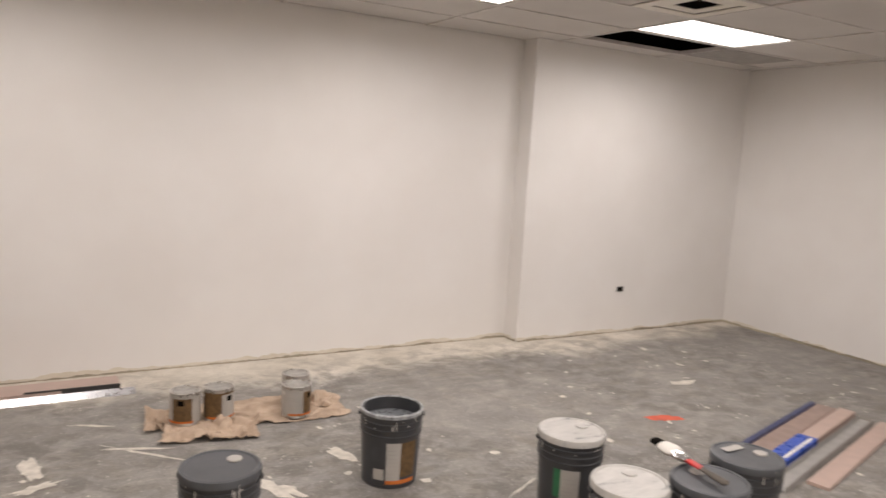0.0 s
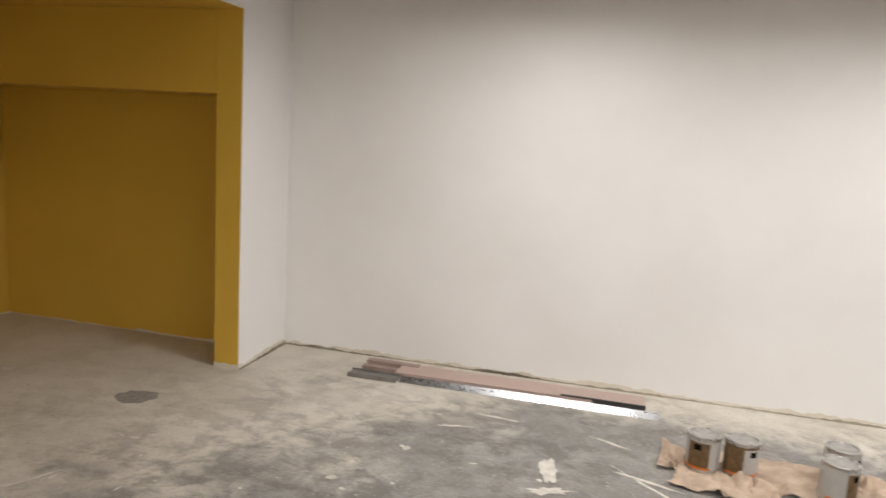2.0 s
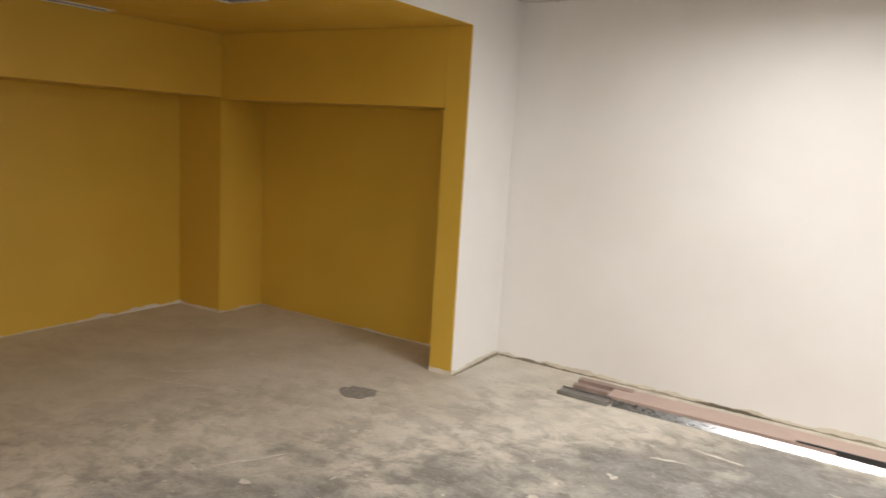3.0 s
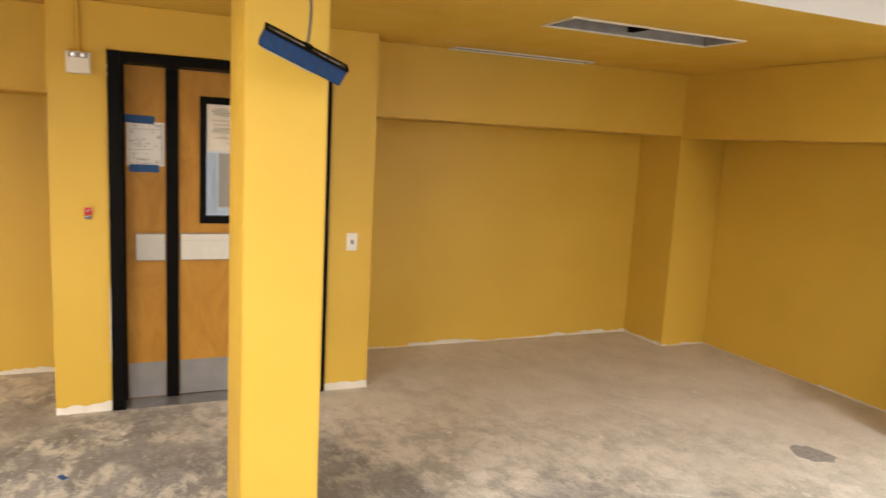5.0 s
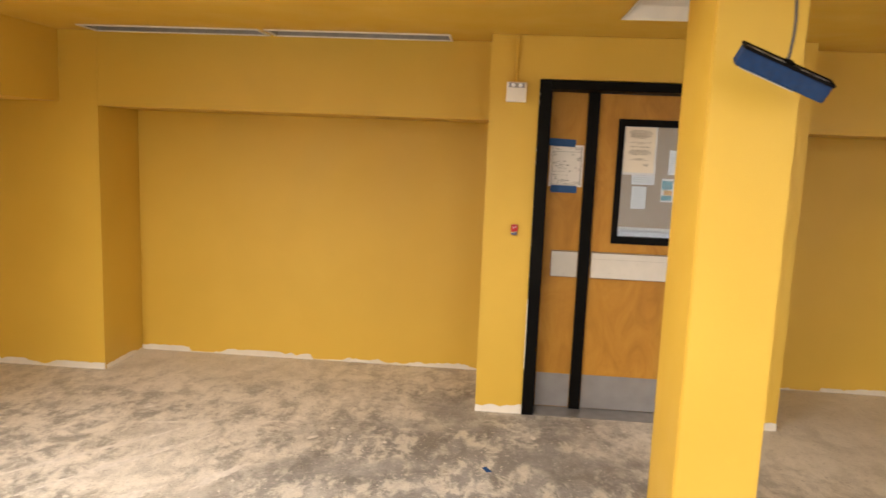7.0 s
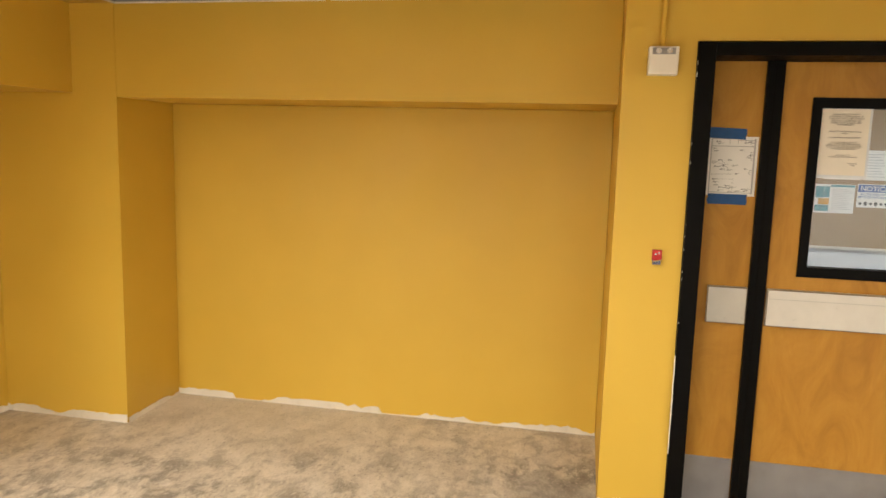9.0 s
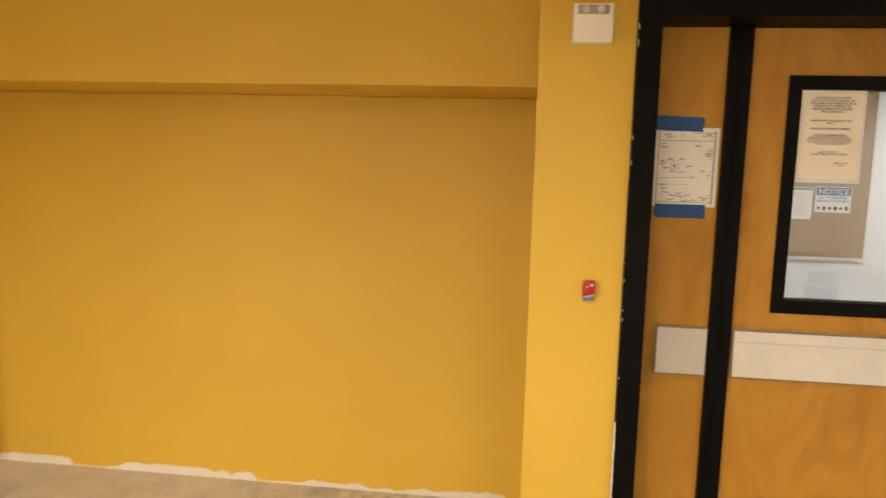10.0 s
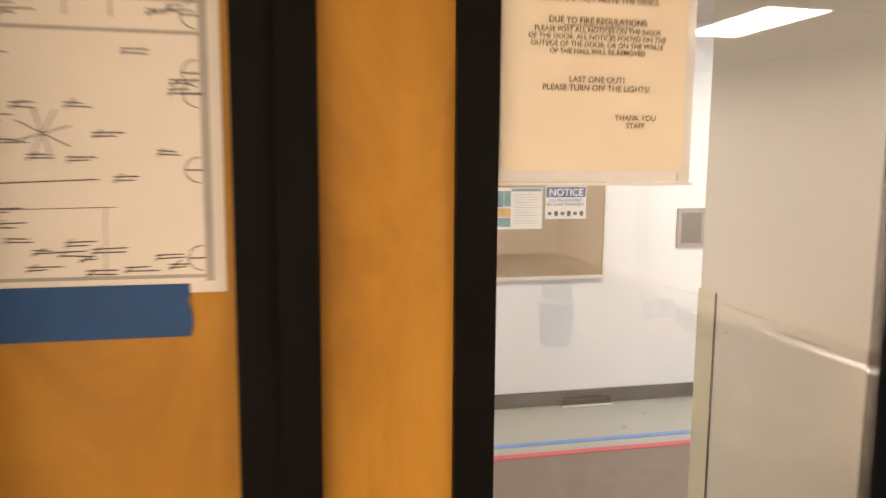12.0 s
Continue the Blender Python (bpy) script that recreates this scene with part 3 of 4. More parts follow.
dbox("jamb", 0.15, 0.222, 0.0, 2.09, -4.40, -4.165, M_BLACKFRAME, None, "black enamel jamb", 0.004)
dbox("jamb", 1.372, 1.430, 0.0, 2.09, -4.386, -4.165, M_BLACKFRAME, None, "black enamel jamb", 0.004)
dbox("head", 0.2225, 1.3715, 2.034, 2.088, -4.40, -4.166, M_BLACKFRAME, None, "black enamel head", 0.004)
rnd = random.Random(21)
for _ in range(16):
    z, h = rnd.uniform(0.25, 2.0), rnd.uniform(0.004, 0.022)
    dbox("paint_chip", 0.1492, 0.1508 + rnd.uniform(0, 0.0015), z, z + h, -4.1652, -4.1642, M_PLASTICWHITE, None, "chipped pale paint")
dbox("mullion", 0.460, 0.5312, 0.0, 2.0335, -4.386, -4.318, M_BLACKFRAME, None, "black mullion", 0.004)
dbox("mullion_groove", 0.489, 0.494, 0.0, 2.03, -4.318, -4.3145, M_DARK)
dbox("stop", 0.2225, 0.236, 0.0, 2.033, -4.40, -4.325, M_BLACKFRAME)
# two unseen strips added behind the leaf to block light through its edge gaps
dbox("stop", 0.50, 0.56, 0.0, 2.03, -4.404, -4.3862, M_BLACKFRAME)
dbox("stop", 1.35, 1.40, 0.0, 2.03, -4.404, -4.3862, M_BLACKFRAME)
panel = dbox("sidelight_panel", 0.2362, 0.4595, 0.006, 2.032, -4.385, -4.343, M_WOOD, None, "honey wood side panel")
leaf = bmesh.new()
for y0, y1, z0, z1 in ((0.532, 0.69, 0.008, 2.03), (1.17, 1.37, 0.008, 2.03), (0.69, 1.17, 0.008, 1.145), (0.69, 1.17, 1.84, 2.03)):
    box(leaf, -0.22, -0.18, y0 - 0.15, y1 - 0.15, z0, z1)
bmesh.ops.remove_doubles(leaf, verts=leaf.verts[:], dist=0.0001)
leaf = part("leaf", leaf, M_WOOD, door, "honey wood leaf")
wf = bmesh.new()
for y0, y1, z0, z1 in ((0.655, 0.694, 1.105, 1.882), (1.164, 1.208, 1.105, 1.882), (0.694, 1.164, 1.105, 1.150), (0.694, 1.164, 1.838, 1.882)):
    box(wf, -0.226, -0.170, y0 - 0.15, y1 - 0.15, z0, z1)
part("window_frame", wf, M_BLACKFRAME, leaf, "black window frame")
pane = dbox("pane", 0.694, 1.164, 1.150, 1.838, -4.358, -4.354, M_GLASS, leaf, "clear glass pane")
pane.visible_shadow = False
dbox("kick_plate", 0.536, 1.366, 0.01, 0.232, -4.345, -4.341, M_KICK, leaf, "brushed steel kick plate")
dbox("kick_plate", 0.24, 0.456, 0.01, 0.232, -4.343, -4.339, M_KICK, panel, "brushed steel kick plate")
dbox("push_plate", 0.54, 1.122, 0.878, 1.045, -4.345, -4.322, M_PLATE, leaf, "cream plastic rail plate", 0.004)
dbox("push_plate", 0.288, 0.455, 0.878, 1.045, -4.343, -4.322, M_PLATE2, panel, "greyer plastic rail plate", 0.004)
dbox("plate_lip", 0.54, 1.122, 1.0, 1.003, -4.3225, -4.3205, M_PLATE2, leaf)
M_EDGE = plain("brown_plate_edge", (0.20, 0.15, 0.10), 0.5, vary=0.2, scale=40)
for y0, y1, owner in ((0.54, 1.122, leaf), (0.288, 0.455, panel)):
    dbox("edge_strip", y0 - 0.0005, y1 + 0.0005, 1.0395, 1.0458, -4.3222, -4.3206, M_EDGE, owner, "brown worn edge")
    dbox("edge_strip", y0 - 0.0005, y1 + 0.0005, 0.8772, 0.8805, -4.3222, -4.3206, M_EDGE, owner, "brown worn edge")
    dbox("edge_strip", y0 - 0.0008, y0 + 0.0030, 0.881, 1.039, -4.3222, -4.3206, M_EDGE, owner, "brown worn edge")
    dbox("edge_strip", y1 - 0.0022, y1 + 0.0008, 0.881, 1.039, -4.3222, -4.3206, M_EDGE, owner, "brown worn edge")
solid("threshold", [(-4.40, -4.17, 0.2225, 1.3715, 0.001, 0.005)], M_DULLMETAL, "flat metal threshold under the door", "threshold")
box_part("bare_strip", (0.0, 0.002, -0.004, 0.0, 0.3, 0.75), M_PLASTICWHITE, door)

# floor plan taped to the side panel
plan = thing("floor_plan", facing_east(-4.3425, 0.245, 1.45), "white hand-marked floor plan on wood panel", "paper")
bm = bmesh.new()
box(bm, 0, 0.207, 0.0, 0.26, 0, 0.001)
part("sheet", bm, M_PAPER, plan)
bm = bmesh.new()
for b in ((0.012, 0.016, 0.01, 0.25), (0.190, 0.197, 0.01, 0.25), (0.016, 0.19, 0.216, 0.219), (0.016, 0.19, 0.013, 0.016), (0.016, 0.085, 0.248, 0.251), (0.125, 0.19, 0.242, 0.245), (0.088, 0.09, 0.228, 0.25), (0.122, 0.124, 0.228, 0.25)):
    box(bm, *b, 0.001, 0.0014)
part("outline", bm, M_LTINK, plan, "grey printed wall lines")
rnd = random.Random(5)
bm = bmesh.new()


def stroke(bm, x0, y0, x1, y1, w=0.0011, z=0.00145):
    d = Vector((x1 - x0, y1 - y0, 0))
    s = Vector((-d.y, d.x, 0)).normalized() * w / 2
    vs = [bm.verts.new(p) for p in (Vector((x0, y0, z)) - s, Vector((x1, y1, z)) - s, Vector((x1, y1, z)) + s, Vector((x0, y0, z)) + s)]
    bm.faces.new(vs)


for x, y in ((0.03, 0.235), (0.04, 0.228), (0.13, 0.20), (0.15, 0.232), (0.165, 0.236), (0.165, 0.168), (0.166, 0.176), (0.155, 0.118), (0.02, 0.205), (0.022, 0.195), (0.022, 0.148), (0.022, 0.140), (0.03, 0.126),
             (0.025, 0.07), (0.03, 0.058), (0.035, 0.046), (0.055, 0.036), (0.075, 0.034), (0.09, 0.03), (0.15, 0.03), (0.16, 0.022), (0.125, 0.02), (0.045, 0.155), (0.085, 0.156), (0.105, 0.132), (0.055, 0.114), (0.085, 0.112), (0.12, 0.096), (0.08, 0.042), (0.1, 0.036), (0.05, 0.022), (0.095, 0.018)):
    for k in range(2):
        stroke(bm, x, y + 0.003 * k, x + rnd.uniform(0.012, 0.028), y + 0.003 * k + rnd.uniform(-0.001, 0.001))
    stroke(bm, x, y - 0.002, x + rnd.uniform(0.003, 0.01), y + rnd.uniform(0.002, 0.007))
for a in range(8):
    t = a * 0.785 + 0.3
    stroke(bm, 0.068, 0.134, 0.068 + 0.022 * math.cos(t), 0.134 + 0.022 * math.sin(t), 0.0009)
stroke(bm, 0.016, 0.093, 0.108, 0.097)
stroke(bm, 0.016, 0.072, 0.12, 0.074, 0.0006)
stroke(bm, 0.11, 0.016, 0.112, 0.074, 0.0006)
for y in (0.03, 0.105, 0.168, 0.185, 0.232):
    for k in range(6):
        stroke(bm, 0.188 - 0.012 * math.sin(k * 0.52), y + 0.011 * math.cos(k * 0.52), 0.188 - 0.012 * math.sin((k + 1) * 0.52), y + 0.011 * math.cos((k + 1) * 0.52), 0.0009)
    stroke(bm, 0.176, y, 0.19, y, 0.0012)
tagged(part("ink_drawing", bm, M_INK, plan, "dark handwritten marks"), kind="stuff")


def torn_tape(name, m, w, h, seed, label):
    r = random.Random(seed)
    bm = bmesh.new()
    left = [(r.uniform(-0.003, 0.002), h * k / 6) for k in range(7)]
    right = [(w + r.uniform(-0.004, 0.002), h * k / 6) for k in range(7)]
    ring = [bm.verts.new((x, y, 0)) for x, y in right] + [bm.verts.new((x, y, 0)) for x, y in left[::-1]]
    f = bm.faces.new(ring)
    up = bmesh.ops.extrude_face_region(bm, geom=[f])
    bmesh.ops.translate(bm, vec=(0, 0, 0.0008), verts=[v for v in up["geom"] if isinstance(v, bmesh.types.BMVert)])
    ob = new(name, to_mesh(name, bm, M_BLUETAPE))
    ob.matrix_world = m
    return tagged(ob, label, "tape", "tape on the floor plan")


torn_tape("masking_tape", facing_east(-4.3408, 0.228, 1.703) @ pose(0, 0, 0, 0, 0, -2), 0.172, 0.047, 1, "strip of blue masking tape above the floor plan")
torn_tape("masking_tape", facing_east(-4.3408, 0.257, 1.412), 0.166, 0.046, 2, "strip of blue masking tape below the floor plan")
torn_tape("masking_tape", pose(-3.36, -0.08, 0.001, 0, 0, 30), 0.06, 0.03, 3, "scrap of blue masking tape on the floor")

# notice in a plastic sleeve behind the glass edge
sign = thing("paper_notice", facing_east(-4.3535, 0.696, 1.556), "cream printed notice in a plastic sleeve", "notice")
bm = bmesh.new()
box(bm, -0.0, 0.202, -0.011, 0.282, 0, 0.0006)
box(bm, 0.0, 0.205, -0.0145, -0.0115, 0, 0.003)
box(bm, 0.188, 0.2, -0.0108, -0.004, 0.001, 0.0035)
part("sleeve", bm, M_SLEEVE, sign, "clear plastic sleeve")
bm = bmesh.new()
nx = 12
for j in range(nx):
    x0, x1 = 0.004 + 0.188 * j / nx, 0.004 + 0.188 * (j + 1) / nx
    z0, z1 = [0.0012 + 0.0015 * (0.5 + 0.5 * math.sin(x * 40)) for x in (x0, x1)]
    bm.faces.new([bm.verts.new(p) for p in ((x0, 0, z0), (x1, 0, z1), (x1, 0.28, z1), (x0, 0.28, z0))])
bmesh.ops.remove_doubles(bm, verts=bm.verts[:], dist=1e-5)
part("sheet", bm, M_CREAMPAPER, sign, "cream paper sheet", True)
TEXT = (("PLEASE DO NOT ATTACH\nANYTHING TO THE SURFACE OF\nYOUR DESK. POST ITEMS ON YOUR\nPERSONAL TACKBOARD OR\nADHERE THEM TO YOUR DESK\nWITH MAGNETS", 0.0088, 0.255),
        ("PLEASE ATTACH NOTHING TO THE\nWALLS.", 0.0078, 0.183), ("PLEASE DO NOT MOVE THE DESKS.", 0.0078, 0.157),
        ("DUE TO FIRE REGULATIONS:", 0.0078, 0.137), ("PLEASE POST ALL NOTICES ON THE INSIDE\nOF THE DOOR. ALL NOTICES POSTED ON THE\nOUTSIDE OF THE DOOR, OR ON THE WALLS\nOF THE HALL WILL BE REMOVED", 0.0066, 0.129),
        ("LAST ONE OUT?\nPLEASE TURN OFF THE LIGHTS!", 0.0078, 0.083))
for text, size, y in TEXT:
    words("text", text, size, pose(0.099, y, 0.0034), M_PRINT, sign)
words("text", "THANK YOU\nSTAFF", 0.0074, pose(0.14, 0.048, 0.0034), M_PRINT, sign)
box_part("underline", (0.064, 0.134, 0.1345, 0.1352, 0.0033, 0.0036), M_INK, sign)

# emergency light with its painted conduit, call point, switch
ob = thing("emergency_light", pose(-4.186, 0.01, 1.95), "small off-white emergency light under a conduit", "emergency light")
bm = bmesh.new()
box(bm, 0.0, 0.062, -0.06, 0.06, 0.0, 0.115)
bevel(bm, 0.006)
part("housing", bm, M_PLASTICWHITE, ob)
box_part("lamp_window", (0.0622, 0.066, -0.046, 0.046, 0.082, 0.108), M_FIXTURE, ob, "grey reflector window")
for y in (-0.022, 0.022):
    bm = bmesh.new()
    lathe(bm, [(0.003, 0), (0.011, 0.006), (0.012, 0.008)], 14, pose(0.064, y, 0.095, 0, 90))
    part("reflector", bm, M_CHROME, ob, "small round lamp", True)
bm = bmesh.new()
lathe(bm, [(0.011, 0.115), (0.011, LOW - 1.952)], 14, Matrix.Translation((0.018, -0.004, 0)))
part("conduit", bm, M_YELLOW, ob, "yellow painted conduit", True)

ob = thing("call_point", pose(-4.186, 0.042, 1.145), "small red alarm device with loose silver wire", "alarm")
bm = bmesh.new()
box(bm, 0.0, 0.022, -0.02, 0.021, 0.022, 0.068)
bevel(bm, 0.003)
part("body", bm, M_RED, ob)
bm = bmesh.new()
box(bm, 0.02, 0.05, -0.02, 0.018, -0.002, 0.003, pose(0.0, 0, 0.006, 14, -22, 0))
part("flap", bm, M_CHROME, ob, "loose silver flap")
box_part("cover", (0.0, 0.03, -0.018, 0.016, 0.006, 0.0215), plain("blue_grey_plastic", (0.12, 0.13, 0.22), 0.4), ob, "blue-grey lower cover")
for y, z in ((-0.006, 0.05), (0.008, 0.056)):
    box_part("screw", (0.022, 0.026, y - 0.004, y + 0.004, z - 0.003, z + 0.004), M_CHROME, ob)

ob = thing("light_switch", pose(-4.186, 1.592, 1.005), "white light switch with cover plate", "light switch")
bm = bmesh.new()
box(bm, 0, 0.006, -0.036, 0.036, -0.058, 0.058)
bevel(bm, 0.002)
part("plate", bm, M_PLASTICWHITE, ob)
box_part("toggle", (0.006, 0.016, -0.008, 0.008, -0.014, 0.014), M_FIXTURE, ob, "grey toggle")

ob = thing("wall_outlet", pose(4.91, 5.038, 0.42), "bare outlet box without cover plate", "outlet")
box_part("box", (-0.04, 0.04, -0.004, 0.0, -0.024, 0.024), M_DULLMETAL, ob)
for x in (-0.022, 0.014):
    box_part("receptacle", (x - 0.012, x + 0.018, -0.010, -0.0042, -0.02, 0.02), M_DARK, ob)

# ---- corridor things ----
ob = thing("cork_board", facing_east(-7.905, 1.15, 0.85), "tan cork notice board with pinned papers", "notice board")
box_part("cork", (0, 1.31, 0, 1.3, 0, 0.012), M_CORK, ob)
for n_, b in (("rail", (0, 1.31, -0.022, -0.0005)), ("rail", (0, 1.31, 1.3005, 1.322)), ("stile", (1.3105, 1.33, -0.022, 1.322)), ("stile", (-0.02, -0.0005, -0.022, 1.322))):
    box_part(n_, (*b, 0, 0.022), M_PLASTICWHITE, ob, "pale board edge")


def sheet(y0, y1, z0, z1, material, label, x=-7.891):
    o_ = thing("pinned_paper", facing_east(x, y0, z0), label, "paper", "papers on the cork board")
    box_part("page", (0, y1 - y0, 0, z1 - z0, 0, 0.002), material, o_)
    return o_


s_ = sheet(2.065, 2.335, 1.21, 1.415, M_PAPER, "safety notice with a blue heading")
box_part("heading", (0.006, 0.264, 0.135, 0.199, 0.002, 0.003), M_SIGNBLUE, s_, "blue heading band")
words("heading_text", "NOTICE", 0.062, pose(0.135, 0.145, 0.0036), M_PAPER, s_)
words("text", "ALL PPE REQUIRED\nBEYOND THIS POINT", 0.026, pose(0.135, 0.108, 0.0026), M_SIGNBLUE, s_)
for k in range(6):
    bm = bmesh.new()
    lathe(bm, [(0.001, 0.0), (0.014, 0.0005), (0.014, 0.001)], 10, pose(0.03 + 0.042 * k, 0.034, 0.002) @ Matrix.Diagonal((1, 0.8 + 0.5 * (k % 2), 1, 1)))
    part("pictogram", bm, M_INK, s_)
s_ = sheet(1.72, 2.045, 1.15, 1.405, M_PAPER, "printed poster with teal and orange pictures")
box_part("picture", (0.005, 0.075, 0.135, 0.235, 0.002, 0.003), M_TEAL, s_)
box_part("picture", (0.078, 0.12, 0.14, 0.235, 0.002, 0.003), M_TEAL, s_)
box_part("picture", (0.03, 0.12, 0.075, 0.13, 0.002, 0.003), M_YELLOWORANGE, s_)
box_part("picture", (0.005, 0.12, 0.015, 0.07, 0.002, 0.003), M_TEAL, s_)
box_part("band", (0.125, 0.32, 0.232, 0.25, 0.002, 0.003), M_TEAL, s_)
for k in range(12):
    box_part("text_bar", (0.145, 0.30 - 0.02 * (k % 3), 0.035 + 0.016 * k, 0.038 + 0.016 * k, 0.002, 0.0026), M_LTINK, s_)
for y0, y1, z0, z1, lab in ((1.78, 2.08, 1.45, 1.72, "white page pinned in the upper row"), (1.40, 1.56, 1.06, 1.31, "white page with a dark foot line"), (1.39, 1.64, 1.33, 1.56, "white page with faint print"), (2.1, 2.3, 1.45, 1.71, "white page pinned in the upper row")):
    s_ = sheet(y0, y1, z0, z1, M_PAPER, lab)
    for k in range(9):
        box_part("text_bar", (0.02, (y1 - y0) - 0.03 - 0.015 * (k % 4), 0.03 + 0.024 * k, 0.034 + 0.024 * k, 0.002, 0.0026), M_LTINK, s_)
ob = thing("wall_plate", facing_east(-7.909, 2.98, 1.01), "square dark grey wall plate", "wall plate")
box_part("plate", (0, 0.2, 0, 0.26, 0, 0.012), M_DULLMETAL, ob)
box_part("inner_plate", (0.03, 0.17, 0.03, 0.23, 0.0121, 0.016), M_BASE, ob)
ob = thing("floor_vent", pose(-7.89, 2.2, 0.003), "small black floor grille by the baseboard", "vent")
box_part("body", (0.0, 0.035, 0, 0.34, 0, 0.05), M_DARK, ob)
box_part("edge", (0.0355, 0.06, 0, 0.34, 0, 0.008), M_PLASTICWHITE, ob)
ob = thing("partition_panel", pose(-5.4, 1.584, 0.0), "beige panel beside the corridor opening", "partition")
box_part("panel", (0, 0.895, 0, 0.052, 0.004, 2.198), M_HALLBEIGE, ob)
box_part("corner_guard", (-0.006, 0.07, -0.004, -0.0005, 0.004, 1.23), M_CREAMTRIM, ob, "cream corner guard")
box_part("guard_seam", (0.0705, 0.076, -0.003, -0.0005, 0.004, 1.23), M_BASE, ob)


# ---- paint buckets and cans ----
def bucket(m, lid, label, tag_side, label_front, height=0.37):
    """A five-gallon pail with ribs, wire bail, label, and a lid or an open top."""
    ob = thing("paint_bucket", m, label, "bucket", "paint buckets on the floor")
    r0, r1 = 0.135, 0.148
    k = height / 0.37
    prof = [(r0 - 0.008, 0.0), (r0, 0.006), (r0 + 0.011, 0.24 * k)]
    for z in (0.262, 0.292, 0.322):
        prof += [(r0 + 0.012, (z - 0.006) * k), (r1 + 0.006, (z - 0.004) * k), (r1 + 0.006, (z + 0.003) * k), (r0 + 0.014, (z + 0.005) * k)]
    prof += [(r0 + 0.016, 0.350 * k), (r1 + 0.004, 0.352 * k), (r1 + 0.005, 0.366 * k), (r1 - 0.002, 0.370 * k)]
    inner = [(r1 - 0.006, 0.366 * k), (r0 + 0.008, 0.29 * k)]
    bm = bmesh.new()
    lathe(bm, prof + (inner if lid is None else [(0.002, 0.369 * k)]), 44, close=False)
    part("pail", bm, M_BUCKET, ob, smooth=True)
    if lid is None:
        bm = bmesh.new()
        lathe(bm, [(0.0005, 0.299 * k), (0.08, 0.300 * k), (r0 + 0.010, 0.303 * k)], 36, close=False)
        part("paint", bm, M_WETPAINT, ob, "grey paint inside", True)
        bm = bmesh.new()
        rr = random.Random(4)
        lathe(bm, [(r1 + 0.0055, 0.353 * k), (r1 + 0.0065, 0.368 * k), (r1 - 0.003, 0.3725 * k), (r1 - 0.008, 0.366 * k)], 44, close=False)
        part("paint_smear", bm, plain("pale_grey_smeared_rim", (0.30, 0.31, 0.32), 0.4, vary=0.55, scale=30), ob, "paint-smeared rim", True)
    else:
        bm = bmesh.new()
        lathe(bm, [(r1 + 0.0075, 0.346 * k), (r1 + 0.009, 0.362 * k), (r1 + 0.005, 0.3745 * k), (r1 - 0.006, 0.3765 * k), (r1 - 0.012, 0.371 * k), (0.06, 0.3705 * k), (0.002, 0.371 * k)], 44, close=False)
        part("lid", bm, lid, ob, smooth=True)
        bm = bmesh.new()
        lathe(bm, [(0.03, 0.3712 * k), (0.029, 0.377 * k), (0.024, 0.379 * k), (0.002, 0.3785 * k)], 24, pose(0.07, 0.03, 0), close=False)
        part("spout_cap", bm, M_LABELWHITE if lid is M_LID else lid, ob, "round spout cap", True)
    # wire bail lying against the side
    bm = bmesh.new()
    pts = [Vector(((r1 + 0.012) * math.cos(a), (r1 + 0.012) * math.sin(a) , (0.345 - 0.085 * math.sin((a - radians(tag_side)))) * k)) for a in [radians(tag_side + 180 * i / 20) for i in range(21)]]
    for p, q in zip(pts, pts[1:]):
        d = q - p
        lathe(bm, [(0.0024, 0), (0.0024, d.length)], 6, Matrix.Translation(p) @ d.to_track_quat("Z", "Y").to_matrix().to_4x4())
    part("bail", bm, M_CHROME, ob, "wire handle", True)
    for da in (0, 180):
        a = radians(tag_side + da)
        bm = bmesh.new()
        lathe(bm, [(0.012, 0), (0.012, 0.008), (0.004, 0.012)], 14, Matrix.Translation(((r1 + 0.005) * math.cos(a), (r1 + 0.005) * math.sin(a), 0.335 * k)) @ Vector((math.cos(a), math.sin(a), 0)).to_track_quat("Z", "Y").to_matrix().to_4x4())
        part("bail_ear", bm, M_BUCKET, ob, smooth=True)
    if label_front:
        for name, a0, a1, z0, z1, mat in label_front:
            bm = bmesh.new()
            lift = 0.0028 if name == "label_text" else 0.0020
            lathe(bm, [(r0 + lift + 0.011 * z0 / 0.24, z0 * k), (r0 + lift + 0.011 * z1 / 0.24, z1 * k)], 12, arc=(a0, a1))
            part(name, bm, mat, ob, smooth=True)
    # runs and spatters of paint round the rim
    rr = random.Random(int(m.translation.x * 100))

    def spot(name, a, z, wide, tall, lab):
        bm = bmesh.new()
        ring = []
        for i in range(12):
            q = 2 * math.pi * i / 12
            e = rr.uniform(0.65, 1.25)
            zz = z + tall * e * math.sin(q)
            rad = (r1 + 0.0085) if zz > 0.25 * k else r0 + 0.0125
            aa = a + wide * e * math.cos(q) / rad
            ring.append(bm.verts.new((rad * math.cos(aa), rad * math.sin(aa), zz)))
        hub = bm.verts.new(((r1 + 0.0095) * math.cos(a), (r1 + 0.0095) * math.sin(a), z) if z > 0.25 * k else ((r0 + 0.0135) * math.cos(a), (r0 + 0.0135) * math.sin(a), z))
        for i in range(12):
            bm.faces.new((ring[i], ring[(i + 1) % 12], hub))
        part(name, bm, M_LABELWHITE, ob, lab, True)

    for _ in range(7):
        spot("drip", rr.uniform(0, 6.28), (0.35 - rr.uniform(0.015, 0.04)) * k, rr.uniform(0.002, 0.005), rr.uniform(0.012, 0.034), "dried pale drip")
    for _ in range(16):
        spot("spatter", rr.uniform(0, 6.28), rr.uniform(0.285, 0.365) * k, rr.uniform(0.002, 0.008), rr.uniform(0.002, 0.005), "dried pale spatter")
    return ob


